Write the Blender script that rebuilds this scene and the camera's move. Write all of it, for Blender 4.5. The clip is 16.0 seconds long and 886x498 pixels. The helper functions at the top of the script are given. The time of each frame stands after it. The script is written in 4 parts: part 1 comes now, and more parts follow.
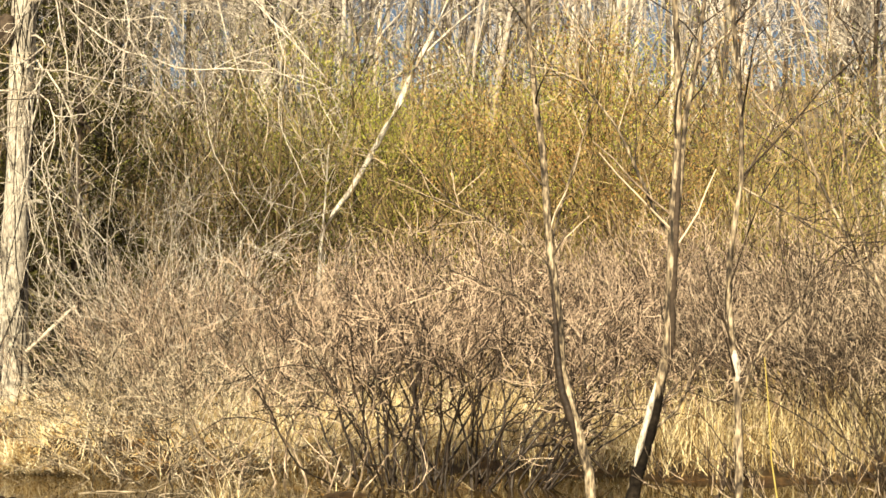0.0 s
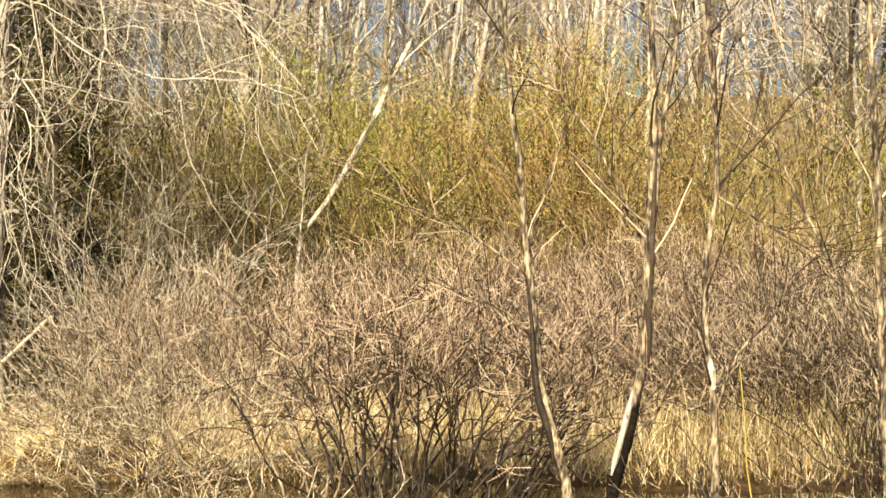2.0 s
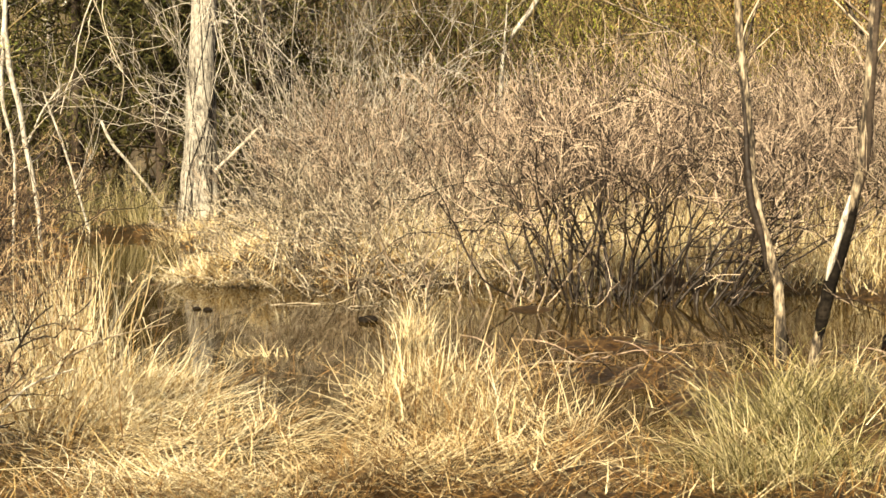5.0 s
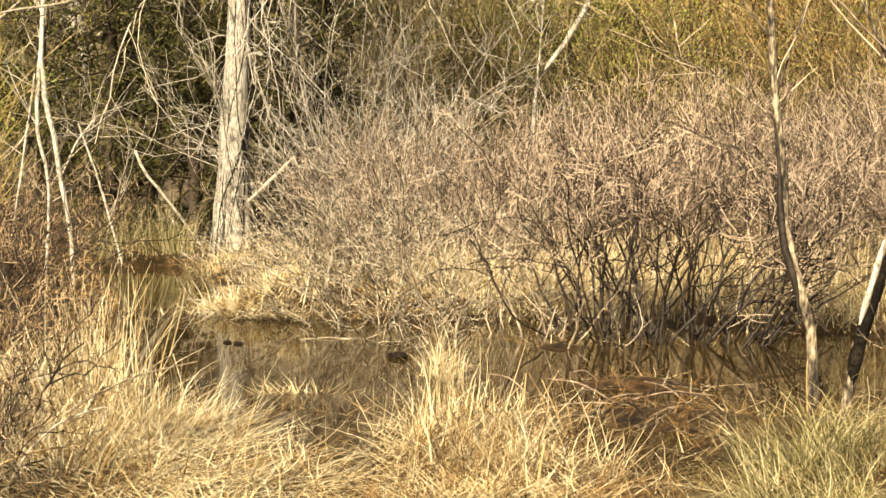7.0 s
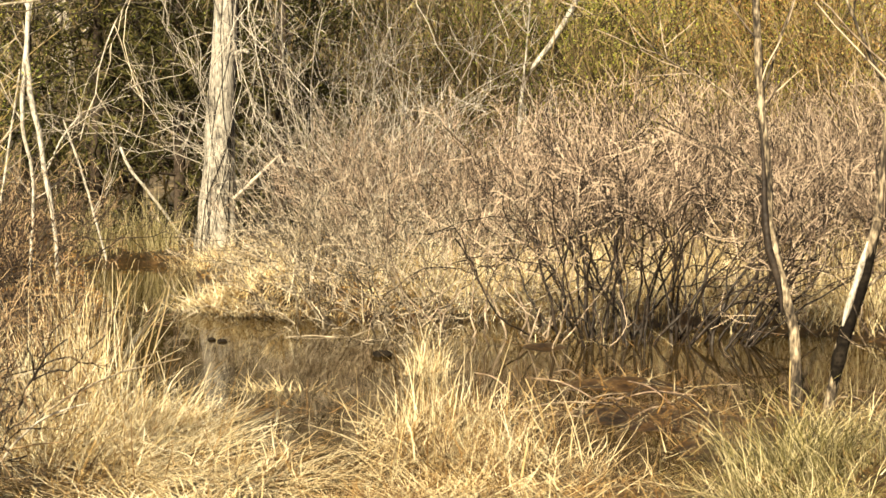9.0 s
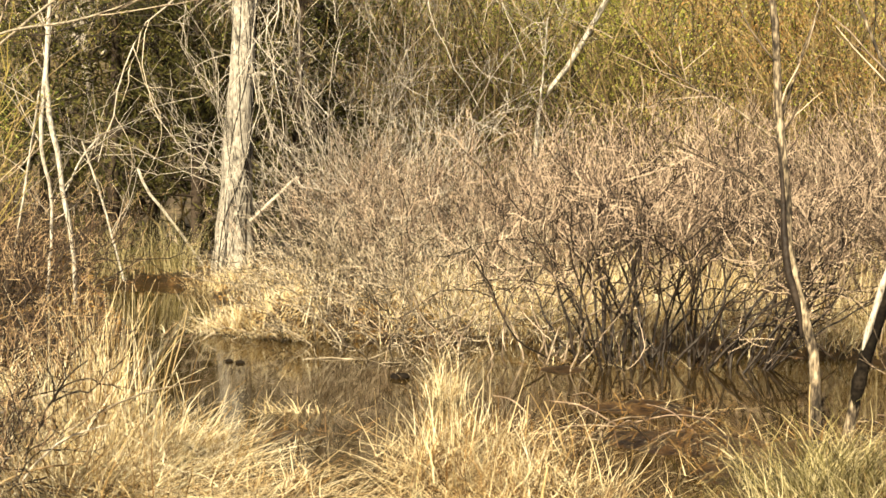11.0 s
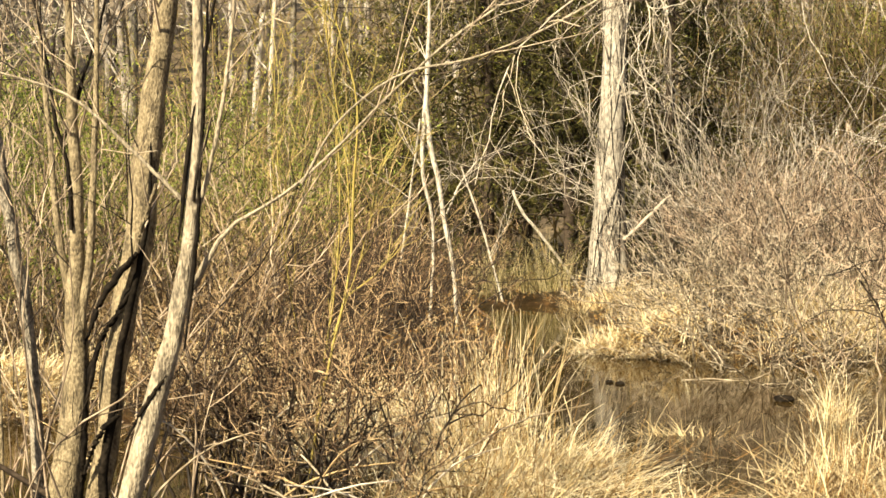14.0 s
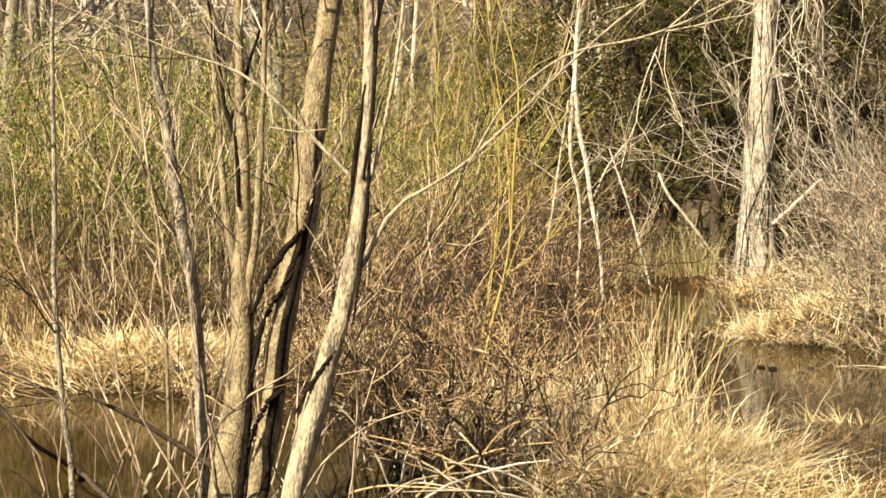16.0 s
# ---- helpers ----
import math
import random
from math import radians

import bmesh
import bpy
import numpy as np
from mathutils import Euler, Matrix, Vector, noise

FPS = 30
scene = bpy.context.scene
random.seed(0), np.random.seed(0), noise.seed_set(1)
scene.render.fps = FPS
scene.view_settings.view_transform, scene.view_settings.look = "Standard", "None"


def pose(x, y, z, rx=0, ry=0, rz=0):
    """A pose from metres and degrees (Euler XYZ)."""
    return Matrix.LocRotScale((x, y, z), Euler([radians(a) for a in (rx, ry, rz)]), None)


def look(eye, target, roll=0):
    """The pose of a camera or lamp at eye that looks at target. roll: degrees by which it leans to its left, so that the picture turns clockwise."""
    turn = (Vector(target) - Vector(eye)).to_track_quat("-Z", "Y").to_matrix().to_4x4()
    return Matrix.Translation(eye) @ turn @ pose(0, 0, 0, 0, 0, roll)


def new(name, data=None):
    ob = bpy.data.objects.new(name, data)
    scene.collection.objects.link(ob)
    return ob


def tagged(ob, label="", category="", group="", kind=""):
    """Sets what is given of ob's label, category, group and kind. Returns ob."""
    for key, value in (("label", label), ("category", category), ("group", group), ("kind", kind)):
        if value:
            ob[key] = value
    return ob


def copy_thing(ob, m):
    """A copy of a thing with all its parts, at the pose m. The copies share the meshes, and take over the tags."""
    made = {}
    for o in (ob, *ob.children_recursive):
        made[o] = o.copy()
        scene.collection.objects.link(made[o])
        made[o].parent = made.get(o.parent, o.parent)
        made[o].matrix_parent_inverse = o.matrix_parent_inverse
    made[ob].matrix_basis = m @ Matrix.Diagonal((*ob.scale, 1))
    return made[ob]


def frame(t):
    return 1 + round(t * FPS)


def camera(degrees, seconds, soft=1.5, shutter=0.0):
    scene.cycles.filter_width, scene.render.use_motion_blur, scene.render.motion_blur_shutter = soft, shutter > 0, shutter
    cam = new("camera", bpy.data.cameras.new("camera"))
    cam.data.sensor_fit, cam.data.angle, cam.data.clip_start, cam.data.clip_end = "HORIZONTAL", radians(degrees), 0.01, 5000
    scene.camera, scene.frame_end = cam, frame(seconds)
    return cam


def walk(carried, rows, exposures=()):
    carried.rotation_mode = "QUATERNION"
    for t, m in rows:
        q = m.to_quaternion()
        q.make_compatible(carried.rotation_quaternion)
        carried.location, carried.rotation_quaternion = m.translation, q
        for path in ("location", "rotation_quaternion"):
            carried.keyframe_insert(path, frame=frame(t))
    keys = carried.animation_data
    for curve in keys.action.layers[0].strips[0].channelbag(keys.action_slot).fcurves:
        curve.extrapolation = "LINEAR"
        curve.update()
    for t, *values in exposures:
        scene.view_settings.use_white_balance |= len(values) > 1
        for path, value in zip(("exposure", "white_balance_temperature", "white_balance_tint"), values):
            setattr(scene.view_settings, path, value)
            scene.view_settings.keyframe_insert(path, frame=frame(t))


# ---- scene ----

# ---------------------------------------------------------------- camera and walk
EYE, TILT = 2.0, 1.2
cam = camera(32.0, 16.0, soft=1.6)
ROWS = [
    (0.0, 0.0, 0.0, 0.0, 0.0, 0.0, 0.0),
    (0.5, -0.0026, 0.0166, -0.0073, -0.399, 0.299, 0.148),
    (1.0, 0.0013, -0.0052, 0.0033, -0.502, 0.78, 0.109),
    (1.5, 0.007, -0.0258, 0.006, -0.782, 1.154, 0.056),
    (2.0, 0.0061, -0.0133, 0.0004, -0.824, 0.353, -0.066),
    (2.5, 0.0071, 0.002, -0.0228, -0.924, -1.532, -0.282),
    (3.0, 0.0106, 0.0105, -0.0373, -0.563, -3.049, -0.349),
    (3.5, 0.005, 0.0262, -0.0573, 0.496, -4.757, -0.176),
    (4.0, -0.031, 0.026, -0.0774, 3.455, -5.608, -0.677),
    (4.5, -0.0633, 0.0306, -0.097, 5.594, -6.542, -0.752),
    (7.0, -0.0628, 0.0597, -0.0112, 7.779, -5.434, 0.124),
    (7.5, -0.066, 0.057, -0.0064, 7.871, -5.322, 0.224),
    (8.0, -0.074, 0.0511, -0.0054, 7.576, -5.576, 0.239),
    (8.5, -0.0652, 0.0465, -0.0133, 7.354, -5.733, 0.458),
    (9.0, -0.0586, 0.056, -0.0147, 7.233, -5.46, 0.558),
    (11.5, -0.0936, 0.0459, -0.011, 8.048, -4.613, 0.486),
    (12.0, -0.0967, 0.0462, -0.0144, 8.711, -4.712, -0.056),
    (12.5, -0.1252, 0.0342, 0.0025, 12.316, -4.682, -0.442),
    (13.0, -0.1467, 0.019, 0.0753, 16.701, -4.539, -1.311),
    (13.5, -0.1855, -0.0035, 0.0593, 19.313, -4.394, -1.149),
    (14.0, -0.1975, -0.0258, 0.0551, 21.299, -4.046, -1.171),
    (14.5, -0.2231, -0.0376, 0.0642, 22.966, -3.32, -1.302),
    (15.0, -0.2481, -0.044, 0.0763, 24.228, -2.89, -1.407),
    (15.5, -0.285, -0.0663, 0.0619, 25.741, -2.957, -0.937),
    (16.0, -0.329, -0.0993, 0.0406, 26.319, -4.586, -0.935),
]
walk(cam, [(t, pose(0, 0, EYE, TILT) @ pose(x, y, z, 90 + pitch, 0, yaw) @ pose(0, 0, 0, 0, 0, roll)) for t, x, y, z, yaw, pitch, roll in ROWS])

# ---------------------------------------------------------------- light
SUN_EL, SUN_AZ = 40.0, 195.0   # height, and bearing clockwise from +y: low, behind the camera and a little to its left
scene.view_settings.exposure = 1.52
world = bpy.data.worlds.new("sky")
scene.world = world
world.use_nodes = True
sky = world.node_tree.nodes.new("ShaderNodeTexSky")
sky.sky_type, sky.sun_disc = "NISHITA", False
sky.sun_elevation, sky.sun_rotation = radians(SUN_EL), radians(SUN_AZ)
background = world.node_tree.nodes["Background"]
background.inputs["Strength"].default_value = 0.024
world.node_tree.links.new(sky.outputs["Color"], background.inputs["Color"])
sun_data = bpy.data.lights.new("sun", "SUN")
sun_data.energy, sun_data.angle, sun_data.color = 5.0, radians(0.5), (1.0, 0.85, 0.56)
sun = new("sun", sun_data)
sun_way = Vector((math.sin(radians(SUN_AZ)) * math.cos(radians(SUN_EL)), math.cos(radians(SUN_AZ)) * math.cos(radians(SUN_EL)), math.sin(radians(SUN_EL))))
sun.matrix_world = look(sun_way * 60, (0, 0, 0))

# ---------------------------------------------------------------- materials
def material(name, colours, rough=0.85, scale=6.0, stretch=(1, 1, 1), bump=0.3, island=0.6, through_light=0.0, gloss=0.3, tight=None):
    """Colour from a ramp, driven by a coarse and a fine noise and by a random shift per piece."""
    m = bpy.data.materials.new(name)
    m.use_nodes = True
    n, ln = m.node_tree.nodes, m.node_tree.links.new
    b = n["Principled BSDF"]
    co, mp = n.new("ShaderNodeTexCoord"), n.new("ShaderNodeMapping")
    mp.inputs["Scale"].default_value = stretch
    ln(co.outputs["Object"], mp.inputs["Vector"])
    big, fine = n.new("ShaderNodeTexNoise"), n.new("ShaderNodeTexNoise")
    big.inputs["Scale"].default_value, big.inputs["Detail"].default_value = scale * 0.2, 3
    fine.inputs["Scale"].default_value, fine.inputs["Detail"].default_value = scale, 6
    for k in (big, fine):
        ln(mp.outputs["Vector"], k.inputs["Vector"])
    mix = n.new("ShaderNodeMath")
    mix.operation = "MULTIPLY_ADD"
    mix.inputs[1].default_value = 0.55
    half = n.new("ShaderNodeMath")
    half.operation = "MULTIPLY"
    half.inputs[1].default_value = 0.45
    ln(fine.outputs["Fac"], mix.inputs[0])
    ln(big.outputs["Fac"], half.inputs[0])
    ln(half.outputs[0], mix.inputs[2])
    geo, shift = n.new("ShaderNodeNewGeometry"), n.new("ShaderNodeMapRange")
    ln(geo.outputs["Random Per Island"], shift.inputs["Value"])
    shift.inputs["To Min"].default_value, shift.inputs["To Max"].default_value = -island * 0.5, island * 0.5
    add = n.new("ShaderNodeMath")
    ln(mix.outputs[0], add.inputs[0])
    ln(shift.outputs["Result"], add.inputs[1])
    ramp = n.new("ShaderNodeValToRGB")
    el = ramp.color_ramp.elements
    while len(el) < len(colours):
        el.new(0.5)
    for k, c in enumerate(colours):
        lo, span = tight or ((0.37, 0.26) if island < 0.2 else (0.22, 0.56))
        el[k].position = lo + span * k / max(1, len(colours) - 1)
        el[k].color = (*c, 1)
    ln(add.outputs[0], ramp.inputs["Fac"])
    ln(ramp.outputs["Color"], b.inputs["Base Color"])
    b.inputs["Roughness"].default_value = rough
    b.inputs["Specular IOR Level"].default_value = gloss
    if bump:
        bp = n.new("ShaderNodeBump")
        bp.inputs["Strength"].default_value, bp.inputs["Distance"].default_value = bump, 0.02
        ln(fine.outputs["Fac"], bp.inputs["Height"])
        ln(bp.outputs["Normal"], b.inputs["Normal"])
    if through_light:
        t, mx = n.new("ShaderNodeBsdfTranslucent"), n.new("ShaderNodeMixShader")
        ln(ramp.outputs["Color"], t.inputs["Color"])
        mx.inputs["Fac"].default_value = through_light
        ln(b.outputs["BSDF"], mx.inputs[1])
        ln(t.outputs["BSDF"], mx.inputs[2])
        ln(mx.outputs["Shader"], n["Material Output"].inputs["Surface"])
    return m


BARK_PALE = material("pale_bark", [(0.05, 0.043, 0.035), (0.31, 0.28, 0.24), (0.49, 0.455, 0.4)], scale=48, stretch=(1, 1, 0.2), bump=1.0, island=0, tight=(0.39, 0.2))
BARK_TAN = material("tan_bark", [(0.0574, 0.0459, 0.0312), (0.205, 0.164, 0.103), (0.353, 0.295, 0.195)], scale=95, stretch=(1, 1, 0.5), bump=0.8, island=0.1)
BARK_WHITE = material("white_bark", [(0.13, 0.11, 0.09), (0.48, 0.435, 0.375), (0.65, 0.61, 0.55)], scale=70, stretch=(1, 1, 0.35), bump=0.7, island=0.15)
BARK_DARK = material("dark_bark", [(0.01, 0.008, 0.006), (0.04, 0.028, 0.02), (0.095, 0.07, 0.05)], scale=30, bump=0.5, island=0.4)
BARK_CREAM = material("cream_bark", [(0.09, 0.075, 0.057), (0.3, 0.255, 0.19), (0.46, 0.4, 0.31)], scale=80, stretch=(1, 1, 0.4), bump=0.8, island=0.1)
# For wet bush stems, and for shade painted on the first sapling.
BARK_WET_SHADE = material("wet_shade_bark", [(0.006, 0.005, 0.004), (0.021, 0.015, 0.012), (0.058, 0.042, 0.032)], scale=30, bump=0.5, island=0.4, rough=0.55)
BARK_GREY = material("grey_bark", [(0.07, 0.06, 0.05), (0.21, 0.185, 0.15), (0.42, 0.375, 0.315)], scale=90, stretch=(1, 1, 0.5), bump=0.8, island=0.15)
BARK_MOTTLED = material("mottled_bark", [(0.018, 0.014, 0.011), (0.085, 0.066, 0.048), (0.24, 0.19, 0.13), (0.42, 0.35, 0.26)], scale=42, stretch=(1, 1, 0.35), bump=1.0, island=0, tight=(0.41, 0.2))
# Near-black for vine, clods and the shade built onto trunks.
BARK_BLACK = material("black_bark", [(0.004, 0.003, 0.003), (0.009, 0.007, 0.005), (0.022, 0.017, 0.013)], scale=40, bump=0.6, island=0, rough=0.9, gloss=0.1)
LEAF_RUSSET = material("russet_leaf", [(0.13, 0.06, 0.02), (0.37, 0.205, 0.07), (0.54, 0.36, 0.14)], scale=5, bump=0, island=0.8, through_light=0.35)
LEAF_LIME = material("fresh_leaf", [(0.2, 0.22, 0.03), (0.42, 0.44, 0.065), (0.62, 0.62, 0.15)], scale=5, bump=0, island=0.45, through_light=0.45)
TWIG_PALE = material("bleached_twig", [(0.149, 0.125, 0.0997), (0.455, 0.404, 0.342), (0.637, 0.583, 0.516)], scale=12, bump=0, island=0.7)
TWIG_GREY = material("grey_twig", [(0.03, 0.024, 0.017), (0.2, 0.16, 0.112), (0.58, 0.5, 0.39)], scale=12, bump=0, island=0.9, tight=(0.28, 0.5))
TWIG_DUSK = material("dusky_twig", [(0.0196, 0.0144, 0.011), (0.186, 0.139, 0.101), (0.588, 0.479, 0.367)], scale=12, bump=0, island=0.9, tight=(0.28, 0.5))
TWIG_BROWN = material("brown_twig", [(0.0204, 0.0137, 0.0104), (0.204, 0.143, 0.106), (0.612, 0.48, 0.367)], scale=12, bump=0, island=0.9, tight=(0.28, 0.5))
TWIG_RED = material("reddish_twig", [(0.0252, 0.014, 0.00865), (0.225, 0.143, 0.0872), (0.527, 0.386, 0.235)], scale=12, bump=0, island=0.9)
TWIG_TAN = material("tan_twig", [(0.0456, 0.0282, 0.013), (0.332, 0.231, 0.122), (0.627, 0.484, 0.281)], scale=12, bump=0, island=0.9)
TWIG_OLIVE = material("olive_twig", [(0.0274, 0.0186, 0.00777), (0.179, 0.128, 0.0576), (0.41, 0.31, 0.157)], scale=12, bump=0, island=0.9)
TWIG_DARK = material("dark_twig", [(0.0144, 0.00933, 0.00604), (0.0998, 0.0647, 0.0422), (0.339, 0.238, 0.151)], scale=12, bump=0, island=0.9)
TWIG_YELLOW = material("yellow_twig", [(0.2, 0.145, 0.04), (0.33, 0.265, 0.075), (0.44, 0.38, 0.14)], scale=12, bump=0, island=0.5)
STRAW = material("dry_straw", [(0.09, 0.048, 0.016), (0.45, 0.32, 0.145), (0.84, 0.73, 0.49)], scale=9, bump=0, island=0.9, through_light=0.25)
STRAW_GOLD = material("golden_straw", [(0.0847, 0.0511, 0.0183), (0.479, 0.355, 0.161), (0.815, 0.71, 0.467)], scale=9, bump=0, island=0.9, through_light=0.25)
# For wet litter, and for browner tufts that paint shaded hollows.
STRAW_WET_SHADE = material("wet_shade_straw", [(0.0372, 0.0177, 0.00539), (0.118, 0.0586, 0.0173), (0.248, 0.144, 0.0481)], scale=9, bump=0, island=0.9, rough=0.5)
STRAW_PALE = material("bleached_straw", [(0.26, 0.165, 0.06), (0.72, 0.58, 0.33), (0.9, 0.83, 0.64)], scale=9, bump=0, island=0.9, through_light=0.25)
WOODS = material("far_bark", [(0.0632, 0.0523, 0.0451), (0.298, 0.262, 0.23), (0.541, 0.496, 0.456)], scale=8, bump=0, island=0.7)
SEDGE = material("green_sedge", [(0.0704, 0.0616, 0.0176), (0.308, 0.264, 0.106), (0.616, 0.537, 0.326)], scale=9, bump=0, island=0.9, through_light=0.3)
LEAF_OLIVE = material("olive_leaf", [(0.05, 0.075, 0.013), (0.18, 0.225, 0.04), (0.35, 0.39, 0.1)], scale=5, bump=0, island=0.8, through_light=0.4)
LEAF_DARK = material("cedar_leaf", [(0.0198, 0.0215, 0.00552), (0.0691, 0.0653, 0.0165), (0.119, 0.108, 0.0293)], scale=5, bump=0, island=0.8, through_light=0.2)
MUD = material("mud_and_litter", [(0.00605, 0.00318, 0.0015), (0.0161, 0.00861, 0.00337), (0.0353, 0.0191, 0.00714), (0.0857, 0.0478, 0.018)], scale=9, bump=1.0, island=0, rough=0.42, gloss=0.5)


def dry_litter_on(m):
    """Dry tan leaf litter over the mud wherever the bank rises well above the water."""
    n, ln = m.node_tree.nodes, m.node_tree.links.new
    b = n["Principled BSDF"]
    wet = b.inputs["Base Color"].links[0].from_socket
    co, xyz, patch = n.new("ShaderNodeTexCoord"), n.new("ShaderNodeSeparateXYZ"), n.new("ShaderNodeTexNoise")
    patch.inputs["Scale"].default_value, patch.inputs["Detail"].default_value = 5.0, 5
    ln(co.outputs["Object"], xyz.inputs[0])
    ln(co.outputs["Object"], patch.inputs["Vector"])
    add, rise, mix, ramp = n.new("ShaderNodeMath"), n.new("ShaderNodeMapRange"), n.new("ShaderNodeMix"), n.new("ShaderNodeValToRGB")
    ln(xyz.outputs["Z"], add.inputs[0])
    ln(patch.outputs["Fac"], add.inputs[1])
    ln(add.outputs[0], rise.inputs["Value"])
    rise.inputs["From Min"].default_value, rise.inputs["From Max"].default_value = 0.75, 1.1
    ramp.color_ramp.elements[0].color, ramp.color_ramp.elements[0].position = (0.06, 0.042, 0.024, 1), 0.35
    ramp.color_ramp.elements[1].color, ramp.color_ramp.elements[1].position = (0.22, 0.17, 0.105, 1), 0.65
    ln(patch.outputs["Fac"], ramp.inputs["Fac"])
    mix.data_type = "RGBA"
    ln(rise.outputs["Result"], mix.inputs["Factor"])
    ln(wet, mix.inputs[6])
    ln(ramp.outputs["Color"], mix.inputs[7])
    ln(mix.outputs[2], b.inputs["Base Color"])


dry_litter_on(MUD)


def water_material():
    m = material("murky_water", [(0.015, 0.009, 0.0022), (0.026, 0.016, 0.0045), (0.038, 0.0235, 0.007)], scale=1.5, bump=0, island=0, rough=0.045, gloss=0.36)
    n, ln = m.node_tree.nodes, m.node_tree.links.new
    w, bp = n.new("ShaderNodeTexNoise"), n.new("ShaderNodeBump")
    co = n.new("ShaderNodeTexCoord")
    ln(co.outputs["Object"], w.inputs["Vector"])
    w.inputs["Scale"].default_value, w.inputs["Detail"].default_value = 5, 2
    bp.inputs["Strength"].default_value, bp.inputs["Distance"].default_value = 0.02, 0.02
    ln(w.outputs["Fac"], bp.inputs["Height"])
    ln(bp.outputs["Normal"], n["Principled BSDF"].inputs["Normal"])
    return m


WATER = water_material()

# ---------------------------------------------------------------- building blocks
def polar(a, r):
    """Plan place from degrees to the left of the first view and metres from the first eye."""
    return -r * math.sin(radians(a)), r * math.cos(radians(a))


def value_noise(x, y, size, seed):
    """Smooth noise from -1 to 1 over the plan."""
    g = np.random.default_rng(seed).uniform(-1, 1, (64, 64))
    u, v = np.asarray(x) / size + 1000.0, np.asarray(y) / size + 1000.0
    i, j = np.floor(u).astype(int), np.floor(v).astype(int)
    fu, fv = u - i, v - j
    fu, fv = fu * fu * (3 - 2 * fu), fv * fv * (3 - 2 * fv)
    a, b = g[i % 64, j % 64], g[(i + 1) % 64, j % 64]
    c, d = g[i % 64, (j + 1) % 64], g[(i + 1) % 64, (j + 1) % 64]
    return (a * (1 - fu) + b * fu) * (1 - fv) + (c * (1 - fu) + d * fu) * fv


def step(x, lo, hi):
    s = np.clip((x - lo) / (hi - lo), 0, 1)
    return s * s * (3 - 2 * s)


# Grass islands: bearing, distance, half width across, half depth, height
ISLANDS = [
    (17.9, 10.2, 0.72, 1.1, 0.18), (20.6, 10.2, 0.5, 0.9, 0.20), (8.2, 12.6, 0.45, 0.4, 0.16), (13.2, 11.9, 0.5, 0.2, 0.15), (12.8, 10.9, 1.1, 0.55, 0.17),
    (8.0, 9.6, 0.95, 0.95, 0.21), (4.5, 10.3, 0.6, 0.6, 0.18), (-4.6, 10.2, 0.95, 1.0, 0.22), (0.6, 12.3, 0.9, 0.4, 0.14),
    (14.9, 17.3, 1.15, 0.75, 0.32), (10.0, 16.8, 0.9, 0.8, 0.14), (-11.5, 10.5, 1.3, 1.4, 0.22), (22.0, 9.0, 0.9, 0.8, 0.20),
    (24.5, 11.5, 1.2, 1.6, 0.19), (33.5, 10.8, 1.3, 0.4, 0.16), (3.0, 14.6, 1.6, 0.5, 0.16), (13.0, 22.6, 0.9, 0.8, 0.12),
    (15.4, 8.7, 0.9, 0.6, 0.17), (3.0, 8.8, 1.2, 0.6, 0.19), (-9.0, 8.8, 1.4, 0.6, 0.2),
    (0.3, 10.9, 0.9, 0.75, 0.2), (-2.6, 9.9, 0.7, 0.7, 0.2), (17.0, 7.7, 1.3, 0.8, 0.2), (8.0, 7.7, 1.3, 0.8, 0.2), (-1.0, 7.7, 1.3, 0.8, 0.2), (-9.5, 7.7, 1.3, 0.8, 0.2),
]


def ground_height(x, y):
    x, y = np.asarray(x, float), np.asarray(y, float)
    r, a = np.hypot(x, y), np.degrees(np.arctan2(-x, y))
    n1, n2 = value_noise(x, y, 1.6, 3), value_noise(x, y, 0.45, 4)
    bank = 15.7 + 1.0 * np.sin(np.radians(a * 9)) * 0.5 - 2.6 * step(a, 24, 34) + 0.8 * n1
    z = -0.16 + 0.06 * n1 + 0.03 * n2
    z = z + 0.30 * step(r, bank - 0.5, bank + 1.6)
    bend = step(r, 18.5, 21)
    inlet = np.exp(-((a - 17.0 - 1.3 * bend) / (3.0 - 1.2 * bend)) ** 2) * step(r, 13, 15) * (1 - step(r, 22.4, 23.8))
    z = z - 0.42 * inlet
    isle = np.zeros_like(z)
    for ia, ir, w, d, h in ISLANDS:
        cx, cy = polar(ia, ir)
        ca, sa = math.cos(radians(ia)), math.sin(radians(ia))
        across, along = (x - cx) * ca + (y - cy) * sa, -(x - cx) * sa + (y - cy) * ca
        isle = np.maximum(isle, h * np.exp(-(np.abs(across / w) ** 2.4 + np.abs(along / d) ** 2.4)) * (1 + 0.35 * n2))
    z = z + isle
    z = z + 0.6 * (1 - step(r, 4.5, 7.6)) * (1 + 0.1 * n2)
    rise = np.maximum(r - 27, 0)
    z = z + 11.5 * step(r, 27, 90) + 0.02 * rise + 0.4 * step(r, 25, 40) * value_noise(x, y, 6, 8)
    return z


def mesh_of(name, verts, quads, smooth=True):
    """A mesh from arrays of places and of four-cornered faces."""
    me = bpy.data.meshes.new(name)
    me.vertices.add(len(verts))
    me.vertices.foreach_set("co", np.ascontiguousarray(verts, dtype=np.float32).ravel())
    me.loops.add(4 * len(quads))
    me.loops.foreach_set("vertex_index", np.ascontiguousarray(quads, dtype=np.int32).ravel())
    me.polygons.add(len(quads))
    me.polygons.foreach_set("loop_start", np.arange(len(quads), dtype=np.int32) * 4)
    me.polygons.foreach_set("use_smooth", np.full(len(quads), smooth))
    me.update(calc_edges=True)
    return me


